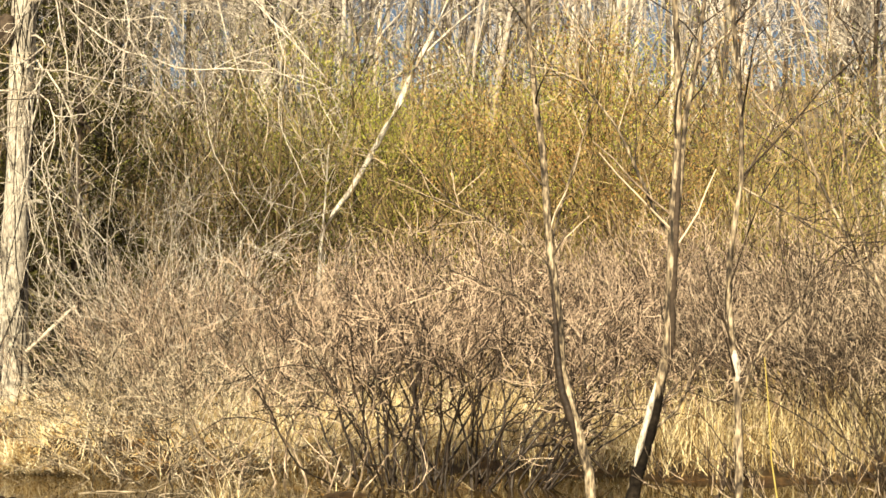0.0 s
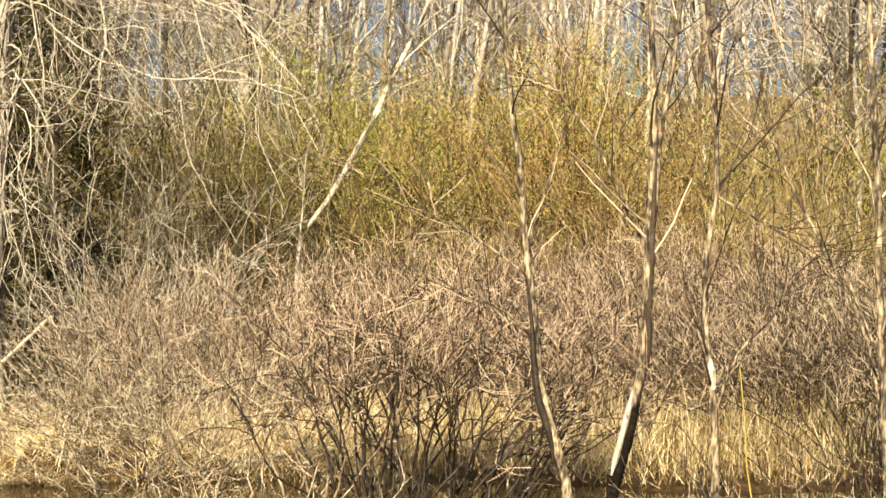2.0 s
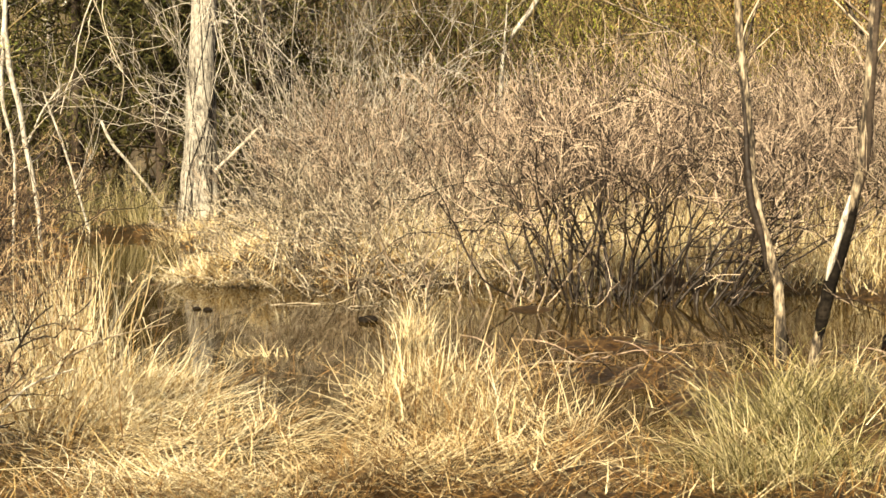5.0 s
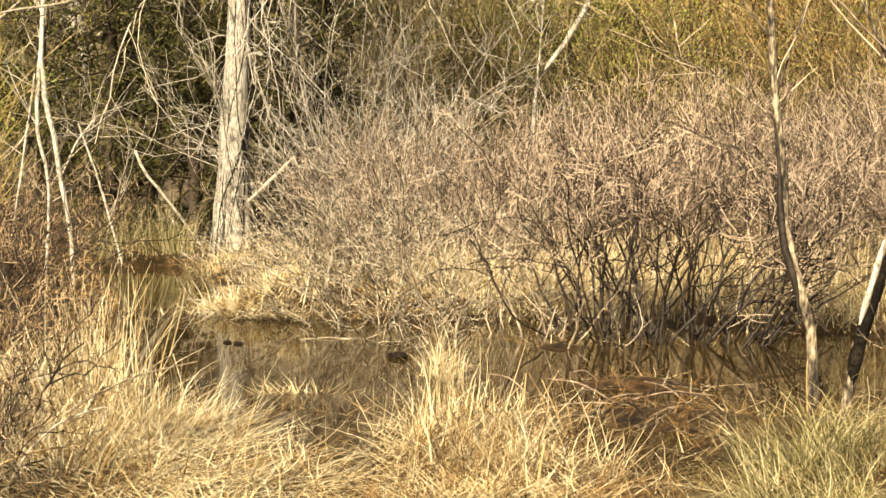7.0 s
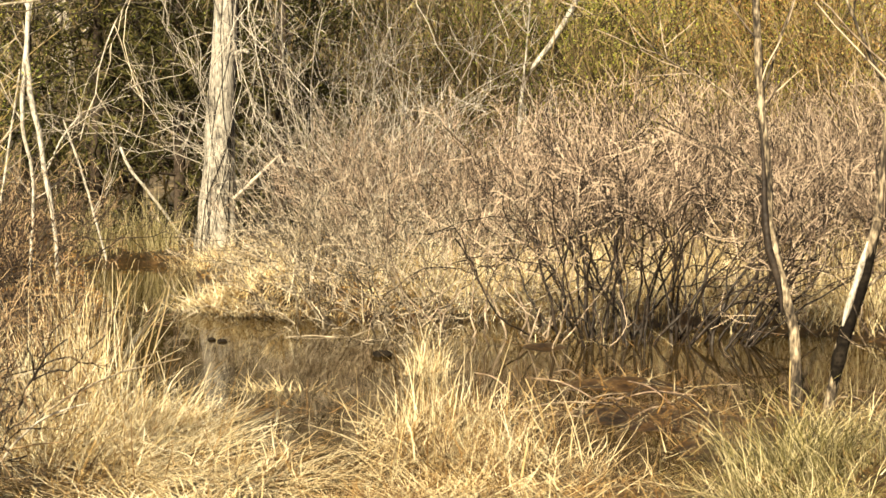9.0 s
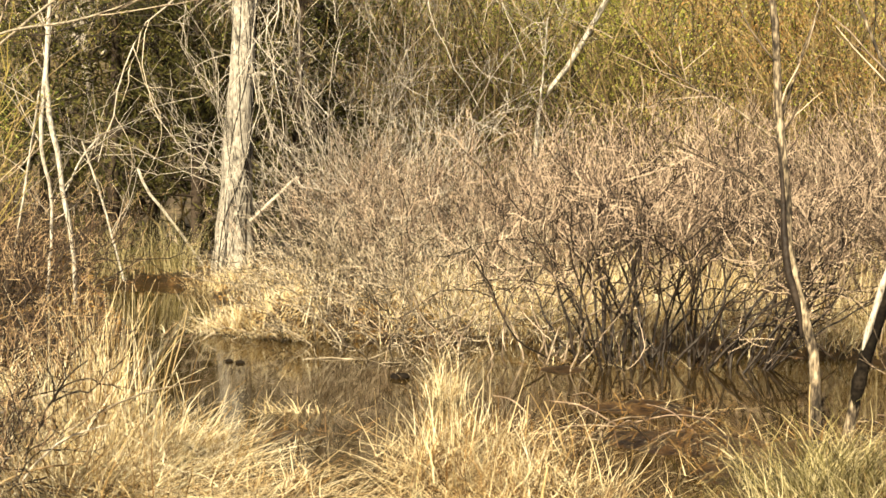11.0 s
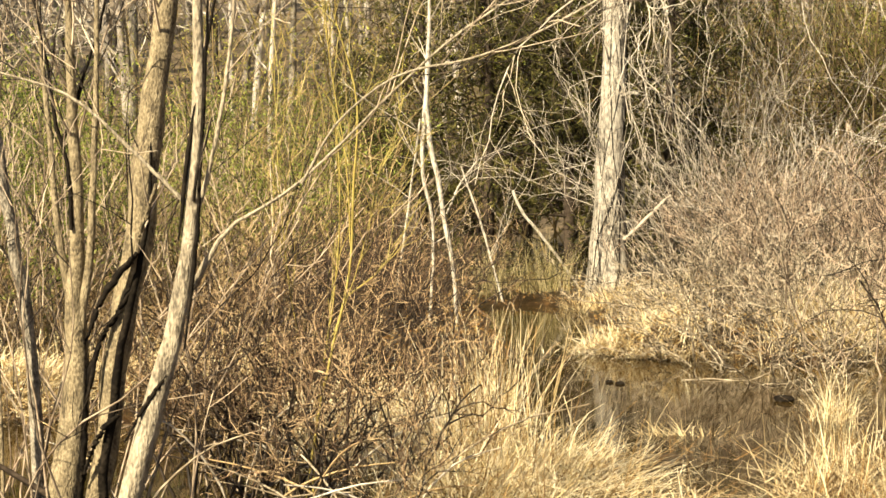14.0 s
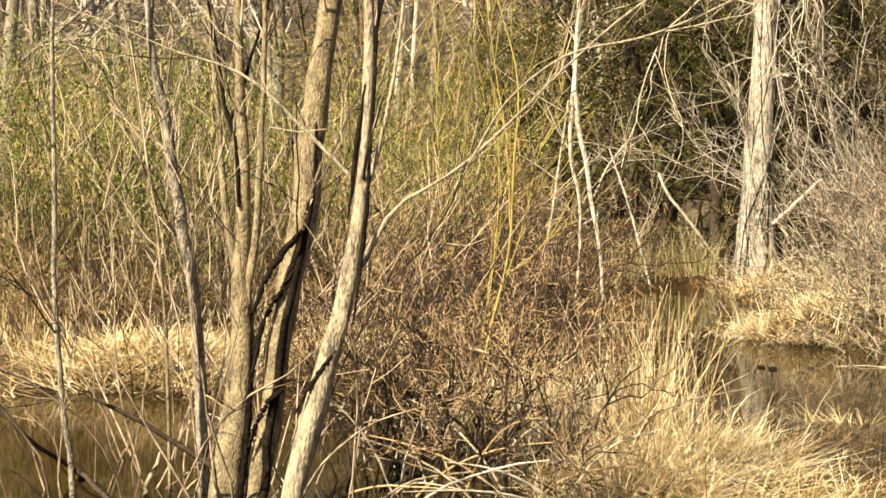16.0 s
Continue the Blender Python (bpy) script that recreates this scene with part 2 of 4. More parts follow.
def unit(v):
    return v / np.maximum(np.linalg.norm(v, axis=-1, keepdims=True), 1e-9)


def tubes(lines, radii, sides=3, knobs=0.0, rng=None):
    """Round, tapered tubes along lines (n, k, 3) with radii (n, k): places and faces."""
    n, k, _ = lines.shape
    t = unit(np.gradient(lines, axis=1))
    ref = np.where(np.abs(t[..., 2:3]) > 0.9, np.array([1.0, 0, 0]), np.array([0, 0, 1.0]))
    u = unit(np.cross(t, ref))
    v = np.cross(t, u)
    ang = np.arange(sides) * 2 * np.pi / sides
    rr = radii[:, :, None, None]
    if knobs:
        rr = rr * (1 + knobs * rng.uniform(-1, 1, (n, k, sides, 1)))
    ring = lines[:, :, None, :] + rr * (np.cos(ang)[:, None] * u[:, :, None, :] + np.sin(ang)[:, None] * v[:, :, None, :])
    idx = np.arange(n * k * sides).reshape(n, k, sides)
    nxt = np.roll(idx, -1, axis=2)
    q = np.stack([idx[:, :-1], nxt[:, :-1], nxt[:, 1:], idx[:, 1:]], -1)
    return ring.reshape(-1, 3), q.reshape(-1, 4)


def join(*pieces):
    vs, qs, o = [], [], 0
    for v, q in pieces:
        vs.append(v)
        qs.append(q + o)
        o += len(v)
    return np.concatenate(vs), np.concatenate(qs)


def bent(points, k, rng=None, wobble=0.0):
    """A smooth line of k places through a few bends (x, y, z, radius)."""
    p = np.array(points, float)
    d = np.concatenate([[0], np.cumsum(np.linalg.norm(np.diff(p[:, :3], axis=0), axis=1))])
    s = np.linspace(0, d[-1], k)
    m = np.gradient(p, d, axis=0)
    i = np.clip(np.searchsorted(d, s, side="right") - 1, 0, len(d) - 2)
    h = (d[i + 1] - d[i])[:, None]
    f = ((s - d[i]) / (d[i + 1] - d[i]))[:, None]
    o = (2 * f**3 - 3 * f**2 + 1) * p[i] + (f**3 - 2 * f**2 + f) * h * m[i] + (-2 * f**3 + 3 * f**2) * p[i + 1] + (f**3 - f**2) * h * m[i + 1]
    if rng is not None and wobble:
        o[1:, :3] += rng.normal(0, wobble, (k - 1, 3)) * o[1:, 3:4]
    return o[None, :, :3], np.maximum(o[None, :, 3], 0.002)


def grow(start, way, length, r0, r1, k, rng, curl=0.25, lift=0.0):
    """Lines from start (n, 3) along way, wandering by curl and bending up (or down) by lift."""
    n = len(start)
    pts, d = [start], unit(way)
    for j in range(1, k):
        d = unit(d + rng.normal(0, curl, (n, 3)) / math.sqrt(k) + np.array([0, 0, lift]) / k)
        pts.append(pts[-1] + d * (length / (k - 1))[:, None])
    f = np.linspace(0, 1, k)[None, :]
    return np.stack(pts, 1), np.asarray(r0)[:, None] * (1 - f) + np.asarray(r1)[:, None] * f


def branch(lines, radii, count, rng, lo=0.3, hi=1.0, length=(0.3, 0.8), angle=45, k=4, curl=0.3, lift=0.2, thick=0.6, rmin=0.003, rmax=1.0):
    """count side shoots on each of the lines."""
    n, kk, _ = lines.shape
    s = rng.uniform(lo, hi, (n, count)) * (kk - 1)
    i = np.minimum(s.astype(int), kk - 2)
    f = (s - i)[..., None]
    row = np.arange(n)[:, None]
    a, b = lines[row, i], lines[row, i + 1]
    p = (a * (1 - f) + b * f).reshape(-1, 3)
    t = unit(b - a).reshape(-1, 3)
    rad = (radii[row, i] * (1 - f[..., 0]) + radii[row, i + 1] * f[..., 0]).reshape(-1)
    side = unit(np.cross(t, rng.normal(0, 1, t.shape)))
    ang = np.radians(rng.normal(angle, angle * 0.25, len(p)))[:, None]
    way = t * np.cos(ang) + side * np.sin(ang)
    ln = rng.uniform(*length, len(p))
    r0 = np.clip(rad * thick, rmin, rmax)
    return grow(p, way, ln, r0, np.maximum(r0 * 0.45, rmin * 0.7), k, rng, curl, lift)


def leaves(centres, size, rng, long=1.6):
    """Small four-cornered leaves, turned every way."""
    n = len(centres)
    u = unit(rng.normal(0, 1, (n, 3)))
    w = unit(np.cross(u, rng.normal(0, 1, (n, 3))))
    s = (size * rng.uniform(0.6, 1.3, n))[:, None]
    c = [centres - u * s * long, centres + w * s * 0.6, centres + u * s * long, centres - w * s * 0.6]
    return np.stack(c, 1).reshape(-1, 3), np.arange(4 * n).reshape(n, 4)


def along(lines, count, rng, spread, lo=0.2):
    """count places scattered along each of the lines."""
    n, k, _ = lines.shape
    s = rng.uniform(lo, 1, (n, count)) * (k - 1)
    i = np.minimum(s.astype(int), k - 2)
    f = (s - i)[..., None]
    row = np.arange(n)[:, None]
    p = lines[row, i] * (1 - f) + lines[row, i + 1] * f
    return (p + rng.normal(0, spread, p.shape)).reshape(-1, 3)


def blades(base, length, width, lean, droop, rng, k=4, wind=None, broken=0.3, sway=0.18):
    """Grass blades: narrow, tapering strips that lean and bow over."""
    n = len(base)
    th = rng.uniform(0, 2 * np.pi, n) if wind is None else rng.normal(wind[0], wind[1], n)
    out = np.stack([np.cos(th), np.sin(th), 0 * th], 1)
    swerve = rng.normal(0, sway, n)
    side = np.stack([-np.sin(th), np.cos(th), 0 * th], 1)
    turn = rng.uniform(-1.2, 1.2, n)[:, None]
    side = unit(side * np.cos(turn) + np.array([0, 0, 1.0]) * 0.3 * np.sin(turn) + out * np.sin(turn))
    snap = np.where(rng.uniform(0, 1, n) < broken, rng.integers(0, k, n), -1)
    pitch, p, rows, rest = lean.copy(), base.copy(), [], rng.uniform(0.01, 0.16, n)
    for j in range(k):
        w = (0.82 * width * (1 - 0.8 * j / (k - 1)))[:, None]
        q = p.copy()
        q[:, 2] = np.maximum(q[:, 2], base[:, 2] + rest * j / (k - 1))
        rows.append(np.stack([q - side * w / 2, q + side * w / 2], 1))
        th = th + swerve
        out = np.stack([np.cos(th), np.sin(th), 0 * th], 1)
        p = p + (out * np.sin(pitch)[:, None] + np.array([0, 0, 1.0]) * np.cos(pitch)[:, None]) * (length / (k - 1))[:, None]
        pitch = pitch + droop / (k - 1) + np.where(snap == j, rng.uniform(0.6, 1.7, n), 0)
    v = np.stack(rows, 1)
    idx = np.arange(n * k * 2).reshape(n, k, 2)
    q = np.stack([idx[:, :-1, 0], idx[:, :-1, 1], idx[:, 1:, 1], idx[:, 1:, 0]], -1)
    return v.reshape(-1, 3), q.reshape(-1, 4)


def thing(name, place, label, category, group="", kind=""):
    ob = new(name)
    ob.location = place
    ob.empty_display_size = 0.2
    return tagged(ob, label, category, group, kind)


def part(name, geometry, mat, parent, label="", kind=""):
    """One mesh under a thing; its places are in metres from the thing's base."""
    me = mesh_of(name, *geometry)
    me.materials.append(mat)
    ob = new(name, me)
    ob.parent = parent
    return tagged(ob, label, kind=kind)


def single(name, geometry, mat, label, category, kind="", group=""):
    me = mesh_of(name, *geometry)
    me.materials.append(mat)
    return tagged(new(name, me), label, category, group, kind)


# ---------------------------------------------------------------- ground and water
def build_ground():
    rs = np.concatenate([np.linspace(0.01, 7, 14), np.linspace(7.15, 19, 100), np.linspace(19.3, 30, 36), np.geomspace(31, 900, 44)])
    an = np.concatenate([np.arange(-60, -18, 3.0), np.arange(-18, 45, 0.4), np.arange(45, 300, 5.0)])
    rr, aa = np.meshgrid(rs, np.radians(an), indexing="ij")
    x, y = -rr * np.sin(aa), rr * np.cos(aa)
    z = ground_height(x, y)
    v = np.stack([x, y, z], -1).reshape(-1, 3)
    idx = np.arange(v.shape[0]).reshape(x.shape)
    nxt = np.roll(idx, -1, axis=1)
    q = np.stack([idx[:-1], idx[1:], nxt[1:], nxt[:-1]], -1).reshape(-1, 4)
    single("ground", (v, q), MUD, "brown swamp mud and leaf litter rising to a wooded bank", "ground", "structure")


def build_water():
    an = np.radians(np.arange(-40, 70, 2.0))
    rr, aa = np.meshgrid(np.linspace(5, 24.5, 30), an, indexing="ij")
    v = np.stack([-rr * np.sin(aa), rr * np.cos(aa), 0 * rr], -1).reshape(-1, 3)
    idx = np.arange(v.shape[0]).reshape(rr.shape)
    q = np.stack([idx[:-1, :-1], idx[1:, :-1], idx[1:, 1:], idx[:-1, 1:]], -1).reshape(-1, 4)
    single("water", (v, q), WATER, "still murky brown swamp water", "water", "structure")


build_ground()
build_water()


def on_ground(x, y):
    return float(ground_height(x, y))


# ---------------------------------------------------------------- hero trees
def trunk_tree(name, label, paths, mat, rng, sides=8, twigs=0, twig_mat=None, twig_len=(0.3, 0.9), twig_angle=40, lift=0.3, lo=0.35, category="tree", second=2, group="", knobs=0.09, rmin=0.003, slim=0.8):
    """A tree from its trunk line and limb lines, with twigs on all of them."""
    base = np.array(paths[0][0][:3])
    ob = thing(name, base, label, category, group)
    every = []
    for j, path in enumerate(paths):
        ln, rd = bent(path, 22, rng, 0.13)
        ln, rd = ln - base, rd * slim * (0.8 if j else 1.0)
        part("trunk" if j == 0 else "limb", tubes(ln, rd, sides, knobs, rng), mat, ob)
        every.append((ln, rd))
    if twigs:
        pieces = []
        for ln, rd in every:
            l1, r1 = branch(ln, rd, twigs, rng, lo, 1.0, twig_len, twig_angle, 5, 0.25, lift, 0.4, rmin, 0.009)
            l2, r2 = branch(l1, r1, second, rng, 0.2, 1.0, (twig_len[0] * 0.4, twig_len[1] * 0.5), 40, 4, 0.3, lift, 0.7, rmin)
            pieces += [tubes(l1, r1, 4), tubes(l2, r2, 3)]
        part("crown", join(*pieces), twig_mat or mat, ob, kind="stuff")
    return ob


rng = np.random.default_rng(11)

# The big pale tree at the head of the pool, with its drooping limbs and the vine on its trunk
def big_tree():
    base = np.array((-6.2, 22.4, 0.0))
    ob = thing("hardwood_tree", base, "tall pale-barked hardwood with drooping bare branches beside the pool", "tree")
    trunk = [(-6.28, 22.41, -0.3, 0.40), (-6.28, 22.41, 0.05, 0.37), (-6.28, 22.41, 0.4, 0.325), (-6.27, 22.42, 0.9, 0.275), (-6.23, 22.43, 2.29, 0.212), (-6.18, 22.44, 3.46, 0.187), (-6.12, 22.42, 5.4, 0.178), (-6.05, 22.4, 8.0, 0.15), (-6.1, 22.5, 11.5, 0.09)]
    ln, rd = bent(trunk, 40, rng, 0.03)
    part("trunk", tubes(ln - base, rd, 18, 0.05, rng), BARK_PALE, ob)
    vines = []
    for s, r in ((0.0, 0.010), (2.2, 0.008), (4.0, 0.007), (5.3, 0.006), (1.1, 0.006), (3.1, 0.005), (6.2, 0.005)):
        f = np.linspace(0.04, 0.85, 60)
        i = f * 39
        c = np.stack([np.interp(i, np.arange(40), ln[0, :, j]) for j in range(3)], 1)
        cr = np.interp(i, np.arange(40), rd[0])
        steps = np.convolve(rng.normal(0, 0.5, 68), np.ones(9) / 9, mode="valid")
        th = -1.3 + 0.85 * np.sin(f * (8 + s * 1.3) + s * 1.7) + 0.35 * np.cumsum(steps - steps.mean())
        p = c + np.stack([np.cos(th), np.sin(th), 0 * th], 1) * (cr + r * 0.7)[:, None]
        vines.append(tubes((p - base)[None], np.full((1, 60), r), 5))
    part("strand", join(*vines), BARK_BLACK, ob, "dark climbing vine on the bark")
    for k in range(46):
        z = rng.uniform(6.0, 10.0) if k > 5 else rng.uniform(4.6, 6.0)
        i = np.interp(z, ln[0, :, 2], np.arange(40))
        st = np.array([np.interp(i, np.arange(40), ln[0, :, j]) for j in range(3)]) - base
        head = rng.uniform(-1.1, 0.4) if k % 6 else rng.uniform(2.7, 3.9)
        way = np.array([[math.cos(head), math.sin(head), rng.uniform(0.0, 0.5)]])
        l1, r1 = grow(st[None], way, np.array([rng.uniform(3.0, 6.4) if k > 9 else rng.uniform(2.0, 4.2)]), np.array([0.0155]), np.array([0.006]), 12, rng, 0.75, -1.3 if k > 9 else -1.8)
        l2, r2 = branch(l1, r1, 13, rng, 0.15, 1.0, (0.9, 2.6), 42, 9, 0.6, -0.8, 0.62, 0.0046, 0.01)
        l3, r3 = branch(l2, r2, 5, rng, 0.15, 1.0, (0.2, 0.8), 50, 5, 1.0, -0.3, 0.7, 0.004, 0.008)
        limb = part("limb", tubes(l1, r1, 6, 0.05, rng), TWIG_PALE, ob)
        part("spray", join(tubes(l2, r2, 4), tubes(l3, r3, 3)), TWIG_PALE if k % 3 else TWIG_GREY, limb, kind="stuff")
    stub = [(-6.0, 22.2, 3.1, 0.03), (-5.8, 22.1, 3.15, 0.028), (-5.72, 22.08, 3.12, 0.03)]
    l, r = bent(stub, 5)
    bm = bmesh.new()
    bmesh.ops.create_icosphere(bm, subdivisions=3, radius=0.16)
    for v in bm.verts:
        v.co = Vector((v.co.x * 0.9, v.co.y * 0.8, v.co.z * 1.3)) * (1 + 0.35 * noise.noise(v.co * 9)) + Vector((-0.1, -0.12, 5.65))
    me = bpy.data.meshes.new("knot")
    bm.to_mesh(me)
    bm.free()
    me.materials.append(BARK_DARK)
    knot = new("knot", me)
    knot.parent = ob
    tagged(knot, "dark rotted knot")
    part("branch_stub", tubes(l - base, r, 6), BARK_PALE, ob)


big_tree()

trunk_tree("leaning_birch", "slim white-barked tree leaning and forking above the bushes", [
    [(-2.15, 25.92, 0.2, 0.043), (-2.07, 25.92, 2.17, 0.041), (-2.03, 25.92, 2.84, 0.048), (-1.63, 25.95, 3.41, 0.055), (-0.99, 25.98, 4.55, 0.059), (-0.42, 26.0, 5.7, 0.055), (0.1, 26.0, 6.75, 0.048), (0.6, 26.0, 8.6, 0.031)],
    [(-2.02, 25.92, 2.88, 0.028), (-1.96, 25.93, 3.6, 0.024), (-1.92, 25.93, 4.3, 0.019)],
    [(-0.35, 26.0, 5.8, 0.031), (0.2, 25.9, 6.3, 0.027), (0.7, 25.8, 6.7, 0.016)]], BARK_WHITE, rng, 8, 10, TWIG_PALE, (0.5, 1.6), 50, 0.2)

sap_a = trunk_tree("sapling", "slender brown sapling rising from the pool edge", [
    [(1.11, 11.37, -0.2, 0.052), (1.1, 11.37, 0.1, 0.05), (1.04, 11.38, 0.74, 0.05), (0.9, 11.39, 1.2, 0.046), (0.85, 11.4, 1.7, 0.042), (0.78, 11.38, 2.41, 0.036), (0.71, 11.38, 3.16, 0.031), (0.65, 11.38, 3.66, 0.027), (0.62, 11.38, 4.4, 0.02), (0.6, 11.38, 5.4, 0.012)],
    [(0.86, 11.4, 1.62, 0.018), (0.62, 11.36, 1.85, 0.014), (0.25, 11.3, 2.0, 0.009), (-0.1, 11.2, 2.15, 0.005)],
    [(0.8, 11.39, 2.1, 0.015), (0.5, 11.35, 2.33, 0.013), (0.1, 11.3, 2.55, 0.009), (-0.35, 11.25, 3.0, 0.005)],
    [(0.8, 11.39, 2.3, 0.015), (0.93, 11.36, 2.75, 0.013), (1.1, 11.3, 3.3, 0.008), (1.2, 11.3, 3.9, 0.005)]], BARK_MOTTLED, rng, 8, 8, TWIG_DUSK, (0.3, 0.8), 45, 0.25, 0.3, group="saplings by the pool")
sap_b = trunk_tree("sapling", "pale sapling with shade painted on its base and several forks", [
    [(1.2, 10.76, -0.2, 0.047), (1.24, 10.76, 0.05, 0.047), (1.31, 10.75, 0.49, 0.05), (1.41, 10.74, 0.88, 0.052), (1.54, 10.72, 1.44, 0.045), (1.57, 10.7, 1.9, 0.04), (1.59, 10.68, 2.38, 0.036), (1.63, 10.68, 3.17, 0.03), (1.61, 10.68, 3.95, 0.024), (1.58, 10.68, 5.2, 0.014)],
    [(1.61, 10.68, 2.3, 0.03), (1.68, 10.67, 3.09, 0.027), (1.78, 10.65, 3.71, 0.024), (1.83, 10.65, 4.2, 0.02), (1.9, 10.6, 5.2, 0.01)],
    [(1.58, 10.69, 2.27, 0.02), (1.36, 10.71, 2.74, 0.019), (1.22, 10.73, 3.05, 0.015), (1.01, 10.75, 3.33, 0.011), (0.8, 10.75, 3.6, 0.006)],
    [(1.43, 10.74, 0.95, 0.02), (1.6, 10.7, 1.1, 0.016), (1.76, 10.6, 1.45, 0.008)],
    [(1.74, 10.66, 3.5, 0.015), (1.95, 10.6, 3.7, 0.013), (2.2, 10.5, 4.0, 0.008)]], BARK_MOTTLED, rng, 8, 8, TWIG_DUSK, (0.3, 0.8), 45, 0.25, 0.3, group="saplings by the pool")
sap_c = trunk_tree("sapling", "thin dark sapling with a pale patch on its stem", [
    [(1.86, 9.65, -0.25, 0.034), (1.84, 9.65, 0.35, 0.036), (1.85, 9.65, 0.92, 0.032), (1.82, 9.65, 1.48, 0.027), (1.78, 9.64, 2.06, 0.023), (1.85, 9.62, 2.56, 0.022), (1.86, 9.62, 3.05, 0.02), (1.82, 9.63, 3.55, 0.018), (1.8, 9.63, 3.9, 0.015), (1.76, 9.63, 4.8, 0.008)],
    [(1.85, 9.65, 1.25, 0.014), (1.98, 9.6, 1.6, 0.012), (2.2, 9.55, 1.85, 0.008), (2.35, 9.5, 2.2, 0.005)],
    [(1.84, 9.63, 2.6, 0.012), (2.1, 9.6, 2.45, 0.01), (2.5, 9.5, 2.2, 0.006)]], BARK_MOTTLED, rng, 7, 8, BARK_DARK, (0.35, 1.0), 45, 0.25, 0.25, group="saplings by the pool")
trunk_tree("sapling", "thin grey sapling at the thicket edge", [
    [(3.04, 10.0, -0.1, 0.04), (3.03, 10.03, 0.96, 0.038), (3.01, 10.04, 1.69, 0.035), (3.0, 10.04, 2.5, 0.031), (2.97, 10.05, 3.32, 0.027), (2.95, 10.05, 4.07, 0.023), (2.9, 10.05, 5.2, 0.012)],
    [(3.03, 10.1, 1.2, 0.018), (3.0, 10.5, 1.8, 0.018), (2.79, 10.64, 2.3, 0.017), (2.57, 10.7, 2.78, 0.015), (2.39, 10.74, 3.45, 0.013), (2.2, 10.78, 3.89, 0.011), (2.0, 10.8, 4.6, 0.006)],
    [(3.02, 10.04, 1.5, 0.016), (2.8, 10.2, 2.2, 0.014), (2.65, 10.3, 3.1, 0.011), (2.55, 10.3, 4.2, 0.007)]], BARK_MOTTLED, rng, 7, 9, TWIG_BROWN, (0.4, 1.2), 40, 0.25, 0.25, group="saplings by the pool")

def patch_on(ob, name, label, path, mat):
    ln, rd = bent(path, 12, rng, 0.04)
    part(name, tubes(ln - np.array(ob.location), rd, 9, 0.10, rng), mat, ob, label)


# Dark sleeves: the stems' cast and side shade painted on as bark colour.
patch_on(sap_a, "wet_shade_bark", "shade painted dark on the bark", [(0.98, 11.365, 0.72, 0.008), (0.955, 11.365, 0.94, 0.026), (0.874, 11.365, 1.2, 0.03), (0.84, 11.375, 1.5, 0.025), (0.825, 11.375, 1.75, 0.016), (0.8, 11.37, 2.05, 0.005)], BARK_WET_SHADE)
patch_on(sap_b, "wet_shade_bark", "shade painted dark on the bark", [(1.285, 10.755, 0.3, 0.03), (1.3, 10.75, 0.42, 0.044), (1.36, 10.745, 0.7, 0.045), (1.46, 10.735, 1.05, 0.042), (1.52, 10.722, 1.35, 0.028)], BARK_BLACK)
# Pale strip on the left: the stem's sunlit edge put into the colour.
patch_on(sap_b, "pale_strip", "pale strip on the bark", [(1.325, 10.716, 0.72, 0.006), (1.355, 10.708, 0.84, 0.024), (1.392, 10.705, 0.98, 0.021), (1.422, 10.702, 1.08, 0.025), (1.472, 10.7, 1.3, 0.006)], BARK_WHITE)
patch_on(sap_b, "wet_shade_bark", "shade painted dark on the bark", [(1.53, 10.715, 1.3, 0.01), (1.565, 10.7, 1.5, 0.028), (1.59, 10.685, 1.9, 0.025), (1.61, 10.665, 2.4, 0.022), (1.645, 10.665, 3.0, 0.008)], BARK_DARK)
patch_on(sap_c, "pale_strip", "pale strip on the bark", [(1.86, 9.645, -0.2, 0.03), (1.852, 9.645, 0.0, 0.033), (1.842, 9.645, 0.3, 0.034), (1.842, 9.645, 0.5, 0.031), (1.845, 9.648, 0.62, 0.014)], BARK_GREY)
patch_on(sap_c, "pale_patch", "small pale patch", [(1.832, 9.64, 1.38, 0.014), (1.827, 9.635, 1.44, 0.025), (1.82, 9.635, 1.52, 0.023), (1.815, 9.64, 1.57, 0.012)], BARK_WHITE)

# The clump of trunks at the far left of the pool
willow_a = trunk_tree("willow_tree", "tan-barked tree trunk with a fan of upright twigs", [
    [(-5.35, 7.13, -0.2, 0.085), (-5.29, 7.17, 0.22, 0.077), (-5.23, 7.21, 0.68, 0.068), (-5.21, 7.22, 1.03, 0.058), (-5.21, 7.22, 1.39, 0.042), (-5.2, 7.23, 1.83, 0.032), (-5.21, 7.22, 2.4, 0.024), (-5.2, 7.2, 3.6, 0.012)],
    [(-5.21, 7.22, 1.1, 0.03), (-5.12, 7.22, 1.6, 0.024), (-5.05, 7.2, 2.3, 0.018), (-5.0, 7.2, 3.4, 0.01)],
    [(-5.21, 7.22, 1.2, 0.028), (-5.3, 7.2, 1.7, 0.022), (-5.36, 7.2, 2.4, 0.016), (-5.45, 7.2, 3.5, 0.01)]], BARK_TAN, rng, 12, 8, TWIG_DUSK, (0.4, 1.2), 25, 0.5, 0.45, group="trunks in the water", slim=1.18)
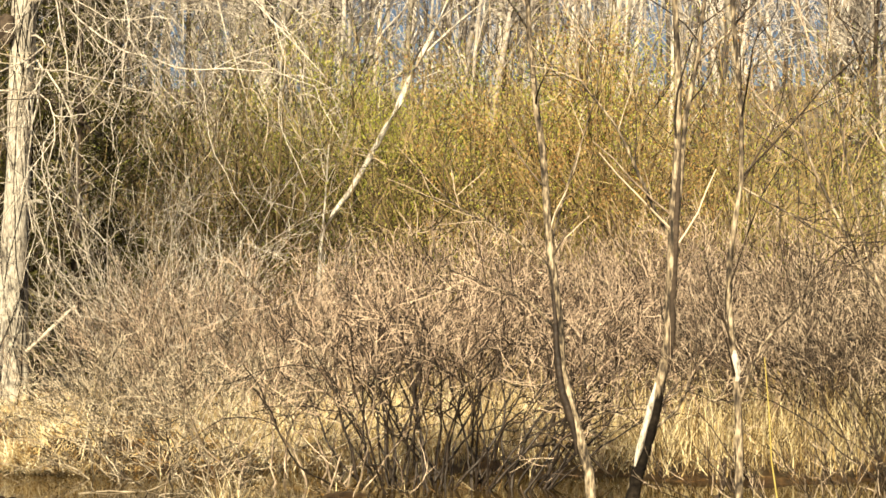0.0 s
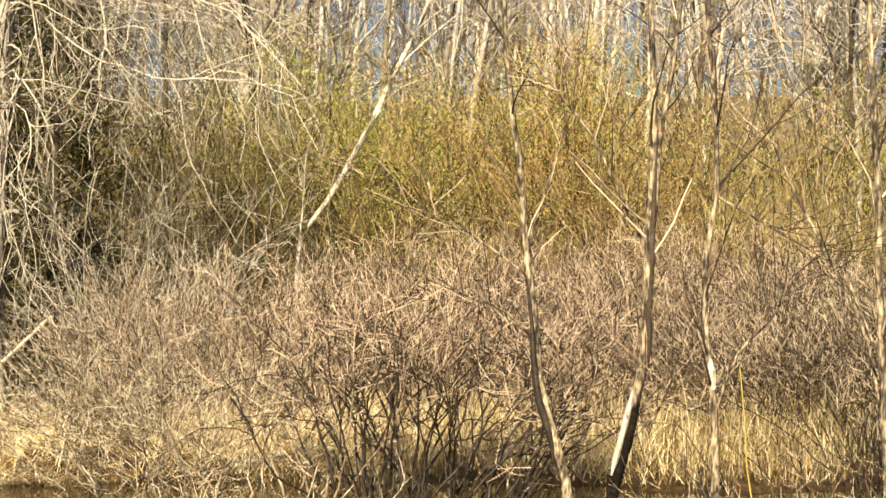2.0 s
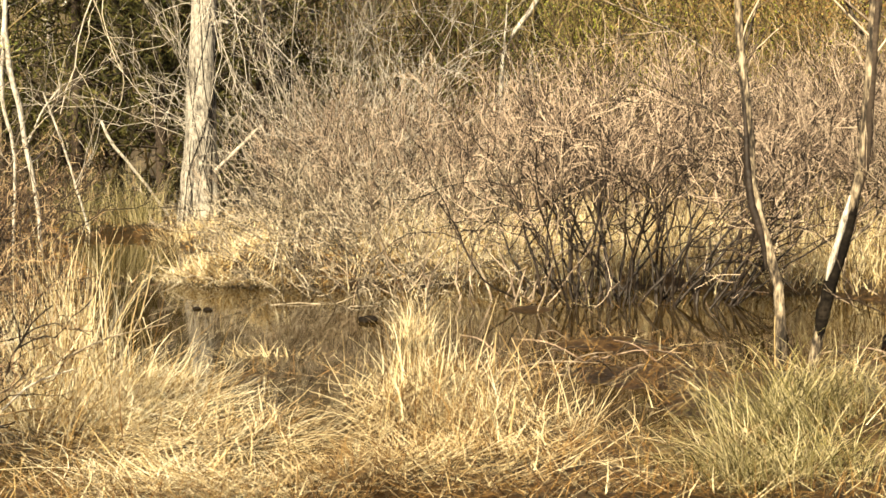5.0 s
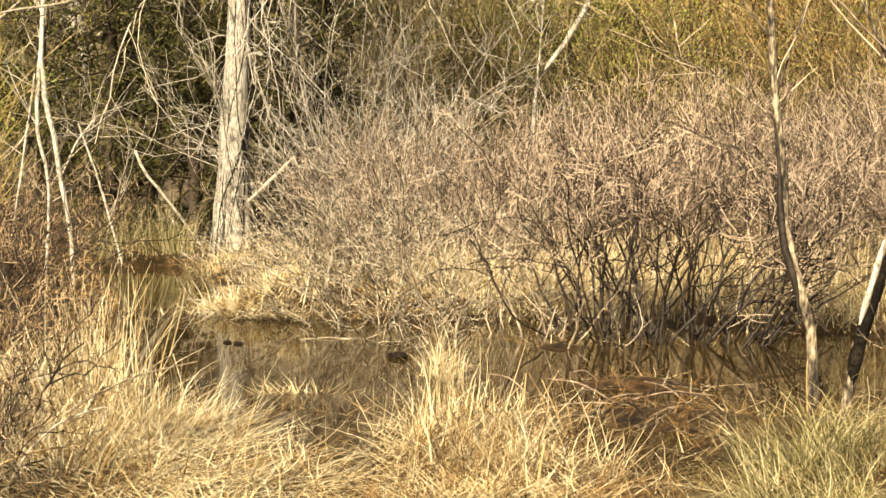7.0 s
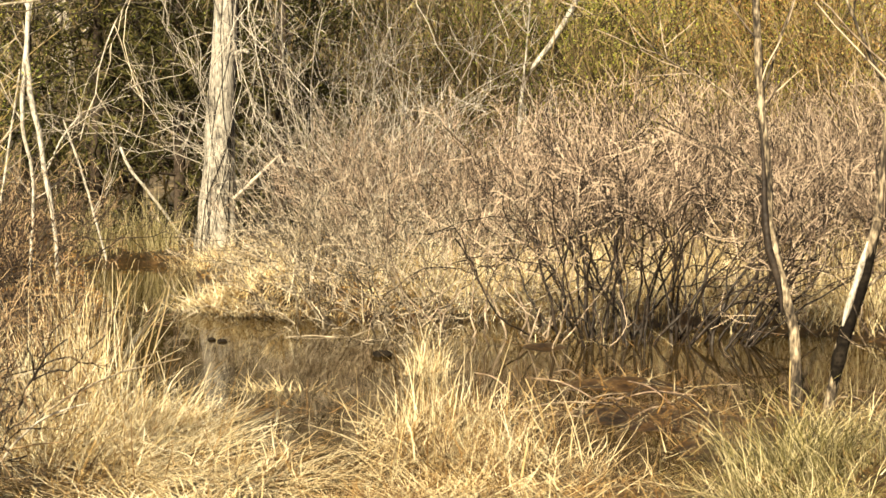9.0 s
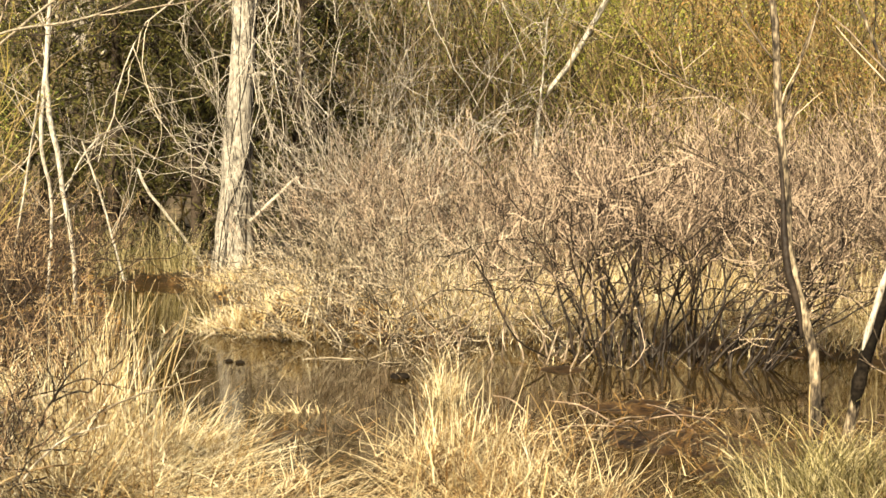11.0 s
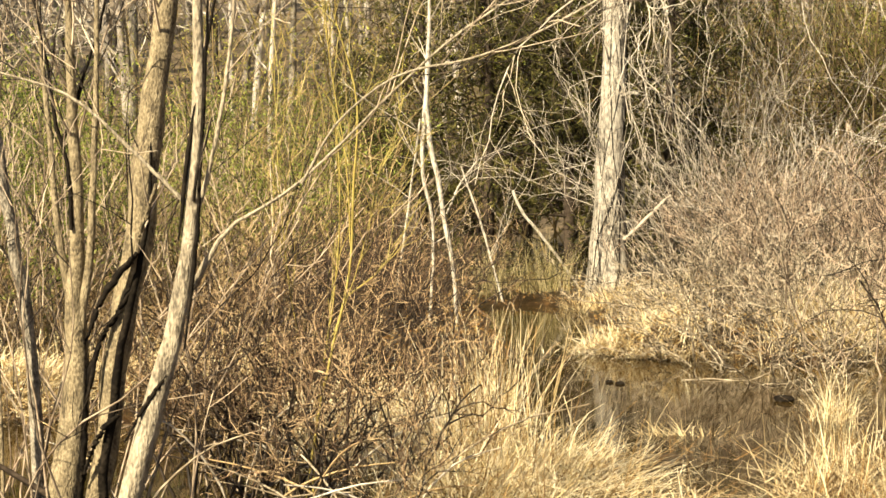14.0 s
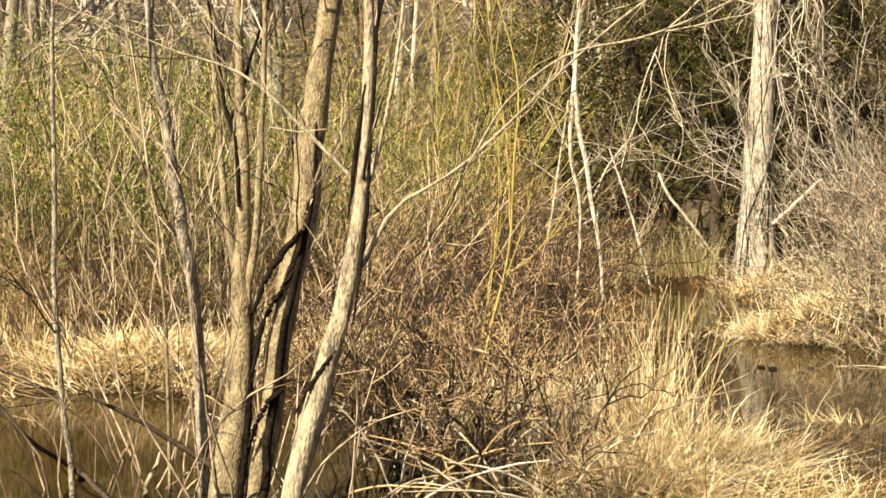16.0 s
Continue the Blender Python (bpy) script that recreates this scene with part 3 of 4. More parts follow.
willow_b = trunk_tree("willow_tree", "leaning tan-barked trunk standing in the water", [
    [(-5.2, 7.23, -0.2, 0.06), (-5.14, 7.27, 0.22, 0.058), (-5.05, 7.33, 0.87, 0.06), (-4.97, 7.38, 1.38, 0.064), (-4.9, 7.42, 1.86, 0.068), (-4.85, 7.45, 2.28, 0.062), (-4.81, 7.48, 2.66, 0.056), (-4.75, 7.5, 3.1, 0.05), (-4.6, 7.5, 4.5, 0.03)],
    [(-5.0, 7.36, 1.2, 0.02), (-4.86, 7.3, 1.65, 0.016), (-4.7, 7.25, 2.0, 0.01)]], BARK_TAN, rng, 12, 5, TWIG_DUSK, (0.4, 1.1), 35, 0.4, 0.4, group="trunks in the water", slim=1.15)
willow_c = trunk_tree("willow_tree", "pale forked trunk with a long slanting branch", [
    [(-4.3, 5.9, -0.35, 0.06), (-4.2, 5.96, 0.1, 0.048), (-4.12, 6.02, 0.52, 0.047), (-4.04, 6.07, 0.92, 0.047), (-3.94, 6.13, 1.29, 0.042), (-3.87, 6.17, 1.71, 0.032), (-3.84, 6.19, 2.1, 0.026), (-3.82, 6.2, 2.44, 0.024), (-3.81, 6.2, 2.9, 0.02), (-3.78, 6.2, 4.0, 0.012)],
    [(-3.96, 6.12, 1.22, 0.030), (-3.82, 6.2, 1.6, 0.019), (-3.71, 6.26, 1.79, 0.011), (-3.48, 6.38, 1.95, 0.008), (-3.24, 6.49, 2.18, 0.007), (-3.0, 6.59, 2.43, 0.006), (-2.75, 6.68, 2.66, 0.007), (-2.4, 6.8, 2.9, 0.005)],
    [(-3.4, 6.41, 2.0, 0.007), (-3.2, 6.39, 2.28, 0.006), (-2.96, 6.49, 2.48, 0.006), (-2.6, 6.63, 2.57, 0.006), (-2.31, 6.72, 2.69, 0.006), (-2.0, 6.8, 2.86, 0.005)],
    [(-3.87, 6.17, 1.75, 0.016), (-3.76, 6.2, 2.1, 0.012), (-3.65, 6.2, 2.6, 0.009), (-3.6, 6.2, 3.2, 0.006)],
    [(-3.86, 6.17, 1.9, 0.012), (-4.1, 6.1, 2.15, 0.01), (-4.35, 6.0, 2.4, 0.008), (-4.75, 5.9, 2.55, 0.005)]], BARK_CREAM, rng, 12, 5, TWIG_DUSK, (0.3, 0.8), 35, 0.4, 0.45, group="trunks in the water", slim=1.12)
# Black strands: vine, with cast and side shade built in as shape.
def black_strand_on(ob, path, mat=None):
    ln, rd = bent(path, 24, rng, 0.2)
    part("strand", tubes(ln - np.array(ob.location), rd * 1.1, 7, 0.22, rng), mat or BARK_BLACK, ob, "black strand for vine, painted shade and dark twigs")


black_strand_on(willow_a, [(-5.25, 7.15, -0.15, 0.0216), (-5.226, 7.17, 0.085, 0.0238), (-5.196, 7.19, 0.351, 0.0230), (-5.171, 7.2, 0.675, 0.0216), (-5.149, 7.22, 0.934, 0.0173), (-5.107, 7.25, 1.062, 0.0115)])
# Dark forked twigs at the top of the trunk, drawn as strands.
black_strand_on(willow_a, [(-5.2, 7.17, 1.75, 0.0086), (-5.24, 7.2, 2.12, 0.0115), (-5.274, 7.2, 2.233, 0.0115), (-5.314, 7.2, 2.376, 0.0101), (-5.333, 7.2, 2.567, 0.0086), (-5.38, 7.167, 2.914, 0.0072), (-5.42, 7.15, 3.4, 0.0043)])
black_strand_on(willow_a, [(-5.274, 7.2, 2.22, 0.0101), (-5.225, 7.25, 2.376, 0.0101), (-5.183, 7.28, 2.567, 0.0094), (-5.091, 7.35, 2.916, 0.0072), (-5.0, 7.35, 3.4, 0.0043)])
black_strand_on(willow_b, [(-5.12, 7.19, -0.15, 0.0216), (-5.091, 7.21, 0.092, 0.0245), (-5.052, 7.235, 0.486, 0.0238), (-5.002, 7.265, 0.872, 0.0230), (-4.944, 7.3, 1.257, 0.0216), (-4.887, 7.34, 1.509, 0.0187), (-4.83, 7.37, 1.85, 0.0115), (-4.82, 7.4, 2.25, 0.0050)])
black_strand_on(willow_b, [(-5.15, 7.2, 0.8, 0.0072), (-5.122, 7.2, 0.876, 0.0108), (-5.08, 7.22, 1.1, 0.0144), (-4.997, 7.265, 1.258, 0.0158), (-4.915, 7.32, 1.417, 0.0130)])
black_strand_on(willow_b, [(-5.17, 7.16, 0.35, 0.008), (-5.1, 7.17, 0.52, 0.014), (-5.03, 7.2, 0.66, 0.016), (-4.97, 7.24, 0.72, 0.012)])
black_strand_on(willow_b, [(-5.13, 7.17, 1.12, 0.008), (-5.04, 7.19, 1.34, 0.015), (-4.95, 7.24, 1.5, 0.018), (-4.86, 7.3, 1.62, 0.012)])
black_strand_on(willow_c, [(-3.86, 6.1, 1.25, 0.004), (-3.82, 6.13, 1.6, 0.008), (-3.79, 6.15, 2.0, 0.008), (-3.76, 6.16, 2.45, 0.007), (-3.72, 6.16, 3.0, 0.004)])
black_strand_on(willow_c, [(-4.11, 5.98, 0.83, 0.0043), (-4.041, 6.02, 0.97, 0.0086), (-3.972, 6.065, 1.088, 0.0094), (-3.942, 6.09, 1.14, 0.0043)])
black_strand_on(willow_c, [(-3.9, 6.14, 1.75, 0.0043), (-3.87, 6.15, 2.0, 0.0101), (-3.84, 6.17, 2.262, 0.0094), (-3.8, 6.2, 2.5, 0.0079), (-3.74, 6.25, 2.9, 0.0058)])
trunk_tree("willow_sapling", "thin dark upright stem in the water", [
    [(-6.1, 6.8, -0.2, 0.024), (-6.12, 6.79, 0.32, 0.023), (-6.16, 6.76, 0.85, 0.021), (-6.17, 6.75, 1.39, 0.021), (-6.16, 6.76, 1.97, 0.018), (-6.16, 6.76, 2.54, 0.016), (-6.12, 6.77, 3.6, 0.01)]], BARK_GREY, rng, 7, 8, TWIG_DUSK, (0.3, 0.9), 35, 0.4, 0.25, group="stems in the water")
trunk_tree("willow_sapling", "twisted grey stem leaning away from the trunks", [
    [(-5.75, 7.58, -0.2, 0.034), (-5.76, 7.57, 0.59, 0.036), (-5.78, 7.56, 1.07, 0.034), (-5.85, 7.51, 1.72, 0.036), (-5.9, 7.47, 2.2, 0.032), (-5.96, 7.43, 2.63, 0.024), (-6.0, 7.41, 3.2, 0.015)]], BARK_GREY, rng, 8, 7, TWIG_DUSK, (0.4, 1.1), 30, 0.4, 0.25, group="stems in the water", slim=1.05)
trunk_tree("willow_sapling", "very thin brown stem in the water", [
    [(-5.8, 7.3, -0.2, 0.014), (-5.81, 7.29, 1.1, 0.013), (-5.83, 7.27, 1.56, 0.012), (-5.9, 7.22, 2.23, 0.01), (-6.0, 7.18, 3.0, 0.006)]], BARK_TAN, rng, 6, 10, TWIG_BROWN, (0.3, 0.9), 30, 0.4, 0.2, group="stems in the water")
trunk_tree("willow_shoot", "bright yellow-green willow shoot above the brush", [
    [(-4.4, 8.4, 0.0, 0.016), (-4.33, 8.41, 0.49, 0.015), (-4.23, 8.45, 0.98, 0.015), (-4.13, 8.5, 1.43, 0.014), (-4.1, 8.51, 1.94, 0.013), (-4.07, 8.52, 2.46, 0.01), (-4.19, 8.47, 3.0, 0.006)],
    [(-4.12, 8.5, 1.6, 0.01), (-4.14, 8.5, 2.1, 0.009), (-4.22, 8.5, 2.6, 0.007), (-4.3, 8.5, 3.2, 0.005)]], TWIG_YELLOW, rng, 6, 6, TWIG_YELLOW, (0.3, 0.8), 25, 0.5, 0.4, slim=0.55, category="sapling")
trunk_tree("willow_shoot", "slender yellow willow shoots with fine twigs", [
    [(-4.5, 8.7, 0.0, 0.012), (-4.45, 8.7, 0.6, 0.011), (-4.35, 8.75, 1.3, 0.01), (-4.3, 8.75, 2.0, 0.008), (-4.38, 8.7, 2.9, 0.005)],
    [(-4.45, 8.7, 0.5, 0.009), (-4.62, 8.7, 1.2, 0.008), (-4.7, 8.7, 2.0, 0.006), (-4.72, 8.7, 2.8, 0.004)],
    [(-4.4, 8.7, 0.9, 0.009), (-4.15, 8.7, 1.5, 0.007), (-4.0, 8.7, 2.1, 0.005)]], TWIG_YELLOW, rng, 5, 12, TWIG_YELLOW, (0.3, 0.9), 28, 0.5, 0.3, slim=0.6, category="sapling")
trunk_tree("dead_tree", "bleached white split stems of a dead tree", [
    [(-7.13, 18.23, 0.1, 0.03), (-7.16, 18.22, 0.78, 0.03), (-7.25, 18.19, 1.33, 0.036), (-7.32, 18.16, 1.88, 0.039), (-7.41, 18.12, 2.36, 0.043), (-7.46, 18.1, 2.98, 0.036), (-7.42, 18.12, 3.59, 0.029), (-7.4, 18.1, 5.0, 0.02)],
    [(-7.45, 18.11, 0.1, 0.028), (-7.42, 18.12, 1.54, 0.03), (-7.51, 18.08, 2.02, 0.036), (-7.5, 18.07, 2.43, 0.04), (-7.46, 18.1, 2.98, 0.03)],
    [(-6.5, 18.2, 0.4, 0.02), (-6.8, 18.15, 1.5, 0.02), (-7.0, 18.1, 2.1, 0.015)],
    [(-7.9, 18.1, 0.5, 0.02), (-7.75, 18.1, 1.4, 0.022), (-7.6, 18.05, 2.2, 0.02), (-7.5, 18.0, 2.7, 0.016)],
    [(-7.2, 18.1, 1.5, 0.02), (-7.0, 18.1, 1.9, 0.018), (-6.75, 18.1, 2.2, 0.012)]], BARK_WHITE, rng, 7, 6, TWIG_PALE, (0.4, 1.3), 45, 0.1, 0.3, slim=0.85)
lg, lr = bent([(-7.0, 23.7, 0.0, 0.016), (-7.4, 23.5, 0.65, 0.022), (-7.7, 23.37, 1.08, 0.024), (-7.95, 23.27, 1.43, 0.025), (-8.06, 23.25, 1.72, 0.022)], 10, rng, 0.08)
single("dead_branch", tubes(lg, lr, 7), BARK_WHITE, "bleached white broken branch leaning from the ground", "branch")


# ---------------------------------------------------------------- shrubs
def shrub_parts(rng, stems, height, spread, base=0.4, n2=6, n3=6, r0=0.012, twig_r=0.004, curl=0.35, flat=0.0, lo=0.42, lift=0.5, bow=0.0):
    """A many-stemmed shrub: its stem lines, its twig tubes and the lines of the last twigs."""
    th = rng.uniform(0, 2 * np.pi, stems)
    q = np.sqrt(rng.uniform(0, 1, stems))
    st = np.stack([np.cos(th) * q * base, np.sin(th) * q * base, np.full(stems, -0.12)], 1)
    out = q * spread / height
    way = np.stack([np.cos(th) * out, np.sin(th) * out, np.ones(stems)], 1) + rng.normal(0, 0.12, (stems, 3))
    ln = height * rng.uniform(0.7, 1.05, stems) * np.sqrt(1 + out**2) * 0.85
    l1, r1 = grow(st, way, ln, r0 * rng.uniform(0.6, 1.3, stems), np.full(stems, r0 * 0.35), 10, rng, bow or curl, -flat)
    l2, r2 = branch(l1, r1, n2, rng, lo, 1.0, (height * 0.16, height * 0.4), 38, 5, curl, lift, 0.6, twig_r * 1.2)
    l3, r3 = branch(l2, r2, n3, rng, 0.15, 1.0, (height * 0.055, height * 0.15), 40, 3, curl, lift, 0.7, twig_r)
    return l1, r1, tubes(l2, r2, 3), tubes(l3, r3, 3), l3


def shrub(name, label, a, r, stem_mat, twig_mat, rng, group="", leaf=None, leaf_size=0.03, leaf_count=3, leaf_spread=0.06, z=None, **shape):
    x, y = polar(a, r)
    ob = thing(name, (x, y, max(on_ground(x, y), -0.05) if z is None else z), label, "shrub", group)
    l1, r1, boughs, tw, ends = shrub_parts(rng, **shape)
    for j in range(len(l1)):
        part("stem", tubes(l1[j:j + 1], r1[j:j + 1], 4 if r1[j, 0] < 0.013 else 6), stem_mat, ob)
    if stem_mat is twig_mat:
        part("crown", join(boughs, tw), twig_mat, ob, kind="stuff")
    else:
        part("boughwork", boughs, stem_mat, ob, kind="stuff")
        part("crown", tw, twig_mat, ob, kind="stuff")
    if leaf:
        part("foliage", leaves(along(ends, leaf_count, rng, leaf_spread), leaf_size, rng), leaf, ob, kind="stuff")
    return ob


def spread_copies(variants, spots, rng, lo=0.85, hi=1.15):
    """Copies of the variants at bearing and distance, turned and scaled a little."""
    for k, (a, r) in enumerate(spots):
        x, y = polar(a, r)
        s = rng.uniform(lo, hi)
        m = Matrix.LocRotScale((x, y, on_ground(x, y)), Euler((rng.normal(0, 0.04), rng.normal(0, 0.04), rng.uniform(0, 6.28))), (s, s, s * rng.uniform(0.92, 1.08)))
        copy_thing(variants[k % len(variants)], m)


# the dark many-stemmed bush standing in the pool
def pool_bush(label, a, r, rng, stems, wide, deep, reach, tilt, r0, twig_mat, levels=(4, 6, 4), z=0.0, dark=BARK_DARK, fine=0.0036):
    """A crooked bush: dark knotty stems from a long foot, forking into ever finer twigs."""
    x, y = polar(a, r)
    ob = thing("buttonbush", (x, y, z), label, "shrub", "bushes in the pool")
    u = rng.uniform(-1, 1, stems)
    st = np.stack([u * wide, rng.normal(0, deep, stems), np.full(stems, -0.12)], 1)
    lean = np.radians(np.clip(rng.normal(4, tilt * 0.7, stems) + u * tilt * 1.2, -66, 66))
    way = np.stack([np.sin(lean), rng.normal(0, 0.28, stems), np.cos(lean)], 1)
    l1, r1 = grow(st, way, rng.uniform(*reach, stems), r0 * rng.uniform(0.6, 1.35, stems), np.full(stems, r0 * 0.4), 14, rng, 0.55, 0.7)
    for j in range(stems):
        part("stem", tubes(l1[j:j + 1], r1[j:j + 1], 6, 0.16, rng), BARK_WET_SHADE, ob)
    h = reach[1]
    l2, r2 = branch(l1, r1, levels[0], rng, 0.52, 1.0, (h * 0.3, h * 0.62), 32, 8, 0.9, 0.8, 0.8, fine * 1.6)
    l3, r3 = branch(l2, r2, levels[1], rng, 0.45, 1.0, (h * 0.14, h * 0.34), 40, 5, 0.7, 0.6, 0.55, fine * 1.1)
    l4, r4 = branch(l3, r3, levels[2], rng, 0.2, 1.0, (h * 0.06, h * 0.17), 42, 3, 0.6, 0.4, 0.7, fine)
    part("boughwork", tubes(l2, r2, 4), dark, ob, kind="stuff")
    part("crown", join(tubes(l3, r3, 3), tubes(l4, r4, 3)), twig_mat, ob, kind="stuff")
    return ob


pool_bush("dark many-stemmed leafless bush standing in the water", -0.3, 15.0, rng, 58, 0.85, 0.28, (1.0, 2.0), 25, 0.016, TWIG_BROWN, (3, 4, 3))
shrub("buttonbush", "brown leafless bush with arching stems in the water", 5.2, 14.9, TWIG_DUSK, TWIG_BROWN, rng, "bushes in the pool", z=0.0,
      stems=18, height=1.7, spread=1.7, base=0.7, bow=0.8, n2=4, n3=4, r0=0.013, twig_r=0.0045, lo=0.5, curl=0.5)
for a, r, h in ((9.0, 18.5, 1.8), (10.9, 20.4, 1.6), (7.6, 16.6, 1.6), (11.2, 16.6, 1.1), (9.3, 15.9, 1.2), (12.6, 18.6, 1.2), (9.8, 22.4, 3.3), (12.2, 23.2, 3.2), (6.8, 22.8, 3.0), (10.0, 24.6, 4.8), (12.0, 24.3, 5.0)):
    shrub("tangled_bush", "pale grey tangle of bare twigs behind the pool", a, r, TWIG_GREY if h < 2.5 else TWIG_PALE, TWIG_GREY if h < 2.5 else TWIG_PALE, rng, "pale tangles", stems=24 if h < 2.5 else 16, height=h, spread=1.7, base=0.7, n2=5, n3=6 if h < 2.5 else 5, r0=0.01, twig_r=0.0033, curl=0.55, flat=0.3, lift=0.3, lo=0.35)
brown = [shrub("brown_bush", "dense purple-brown leafless bush in the thicket", a, r, stem, TWIG_BROWN, rng, "thicket bushes", stems=32, height=2.55, spread=1.6, base=0.9, n2=8, n3=9, r0=0.01, twig_r=0.0031, lift=0.7, curl=0.5)
         for a, r, stem in ((1.6, 21.4, TWIG_BROWN), (-3.5, 20.4, TWIG_DUSK))]
spread_copies(brown, [(-0.8, 22.6), (-7.2, 20.0), (-10.0, 19.5), (-5.6, 22.6), (-11.5, 22.0), (-9.0, 22.5)], rng, 0.95, 1.15)
spread_copies(brown, [(5.2, 20.2), (8.6, 21.4), (3.4, 22.0), (10.8, 22.0)], rng, 0.78, 0.88)
dusk = [shrub("dusky_bush", "dusky purple-grey leafless bush in the thicket", a, r, BARK_DARK, TWIG_DUSK, rng, "dusky bushes", stems=30, height=2.5, spread=1.6, base=0.9, n2=8, n3=9, r0=0.01, twig_r=0.0031, lift=0.7, curl=0.5)
        for a, r in ((-13.0, 19.6), (-17.5, 16.4))]
spread_copies(dusk, [(-16.0, 18.5), (-18.5, 17.0), (-15.0, 21.5), (-11.0, 21.5)], rng, 0.95, 1.15)
red = [shrub("red_brush", "reddish-brown low brush of fine bare twigs", a, r, BARK_DARK, TWIG_RED, rng, "red brush", stems=30, height=1.7, spread=1.4, base=0.9, n2=5, n3=5, r0=0.011, twig_r=0.0036, lo=0.35, curl=0.7)
       for a, r in ((25.0, 15.8), (26.5, 17.5))]
spread_copies(red, [(28.0, 16.0), (23.6, 19.5), (25.0, 21.0), (27.0, 20.5), (27.6, 13.2), (22.6, 23.5)], rng)
tan = [shrub("tan_brush", "tan low brush of fine bare twigs on the bank", 30.5, 17.5, TWIG_TAN, TWIG_TAN, rng, "tan brush", stems=34, height=1.7, spread=1.4, base=0.9, n2=6, n3=6, r0=0.009, twig_r=0.0033, lo=0.3, curl=0.5)]
spread_copies(tan, [(33.0, 18.5), (36.0, 18.0), (39.0, 17.5), (42.0, 17.0), (35.5, 22.0), (40.0, 21.0), (44.0, 18.5)], rng)
pool_bush("dark low brush with bare crossing stems in the water", 28.4, 9.6, rng, 44, 0.75, 0.3, (0.6, 1.15), 28, 0.011, TWIG_RED, (4, 4, 3), fine=0.0024)
shrub("brush_clump", "brown low brush of thin bare stems", 26.6, 11.2, BARK_DARK, TWIG_DARK, rng, "brush in the water", z=0.0, stems=20, height=1.1, spread=1.0, base=0.6, n2=5, n3=4, r0=0.008, twig_r=0.0024)
shrub("brush_clump", "low brown brush at the water's edge", 41.5, 9.6, TWIG_BROWN, TWIG_BROWN, rng, "brush in the water", z=0.0, stems=9, height=1.0, spread=0.8, base=0.5, n2=4, n3=2, r0=0.008, twig_r=0.0024)
shrub("brush_clump", "dark tangled low brush on the mud", -16.6, 11.2, BARK_DARK, TWIG_DUSK, rng, "brush in the water", z=0.05, stems=26, height=1.3, spread=1.2, base=0.7, n2=6, n3=5, r0=0.009, twig_r=0.0024, lo=0.25)

for a, r, h in ((38.5, 10.2, 2.9), (34.5, 10.6, 3.0), (31.8, 9.6, 2.6), (37.2, 9.2, 2.8), (36.4, 9.8, 3.0), (35.2, 8.8, 2.7), (40.4, 9.4, 2.8)):
    shrub("willow_clump", "clump of thin upright tan willow wands", a, r, TWIG_DUSK, TWIG_DUSK, rng, "willow wands", z=-0.05, stems=6, height=h, spread=1.0, base=0.6, n2=3, n3=3, r0=0.009, twig_r=0.0032, lo=0.35, curl=0.3, lift=0.8)

# low leafing willows on the bank
low = [shrub("willow_shrub", label, a, r, tw, tw, rng, "leafing willows", leaf, 0.015, 14, 0.15, stems=14, height=3.3, spread=1.3, base=0.7, n2=6, n3=5, r0=0.011, twig_r=0.0045, lo=0.2, lift=0.8)
       for label, a, r, leaf, tw in (("willow shrub coming into fine olive leaf", 37.0, 16.6, LEAF_OLIVE, TWIG_DUSK), ("willow shrub with tan twigs and fine olive leaf", 41.0, 16.8, LEAF_OLIVE, TWIG_TAN))]
spread_copies(low, [(34.0, 18.4), (39.2, 18.6), (43.0, 16.6), (32.4, 17.4), (36.2, 20.0), (41.6, 20.2), (30.0, 19.6), (28.4, 21.0)], rng, 0.8, 1.1)

# olive undergrowth behind the thicket
olive = [shrub("olive_shrub", "tall thin shrub with small fresh olive leaves", a, r, TWIG_OLIVE, TWIG_OLIVE, rng, "olive undergrowth", leaf, 0.0145, 15, 0.24, stems=16, height=6.2, spread=2.4, base=0.9, n2=6, n3=3, r0=0.02, twig_r=0.006, lo=0.2)
         for a, r, leaf in ((8.6, 28.6, LEAF_OLIVE), (-3.0, 28.0, LEAF_LIME), (30.0, 26.0, LEAF_LIME), (-8.0, 27.0, LEAF_RUSSET))]
spots = [(a + rng.uniform(-1, 1), r + rng.uniform(-1.0, 1.0)) for r, st in ((26.2, 4.4), (29.8, 4.2), (34.0, 4.6)) for a in np.arange(-18, 46, st) if not (r < 28 and -4 < a < 22)]
spread_copies(olive, [p for p in spots if p[0] < 23], rng, 0.75, 1.2)
spread_copies(olive[:1], [(9.6, 27.6), (7.0, 28.4), (11.4, 28.2), (5.0, 27.4)], rng, 0.9, 1.15)
spread_copies(olive[1:2], [(-1.2, 26.6), (0.4, 27.4), (-13.5, 26.0)], rng, 0.8, 1.0)
spread_copies(olive[:3], [p for p in spots if p[0] >= 23], rng, 0.5, 0.75)
spread_copies(olive[:3], [(a + rng.uniform(-0.8, 0.8), rng.uniform(21.5, 24)) for a in np.arange(25, 46, 2.6)], rng, 0.38, 0.5)


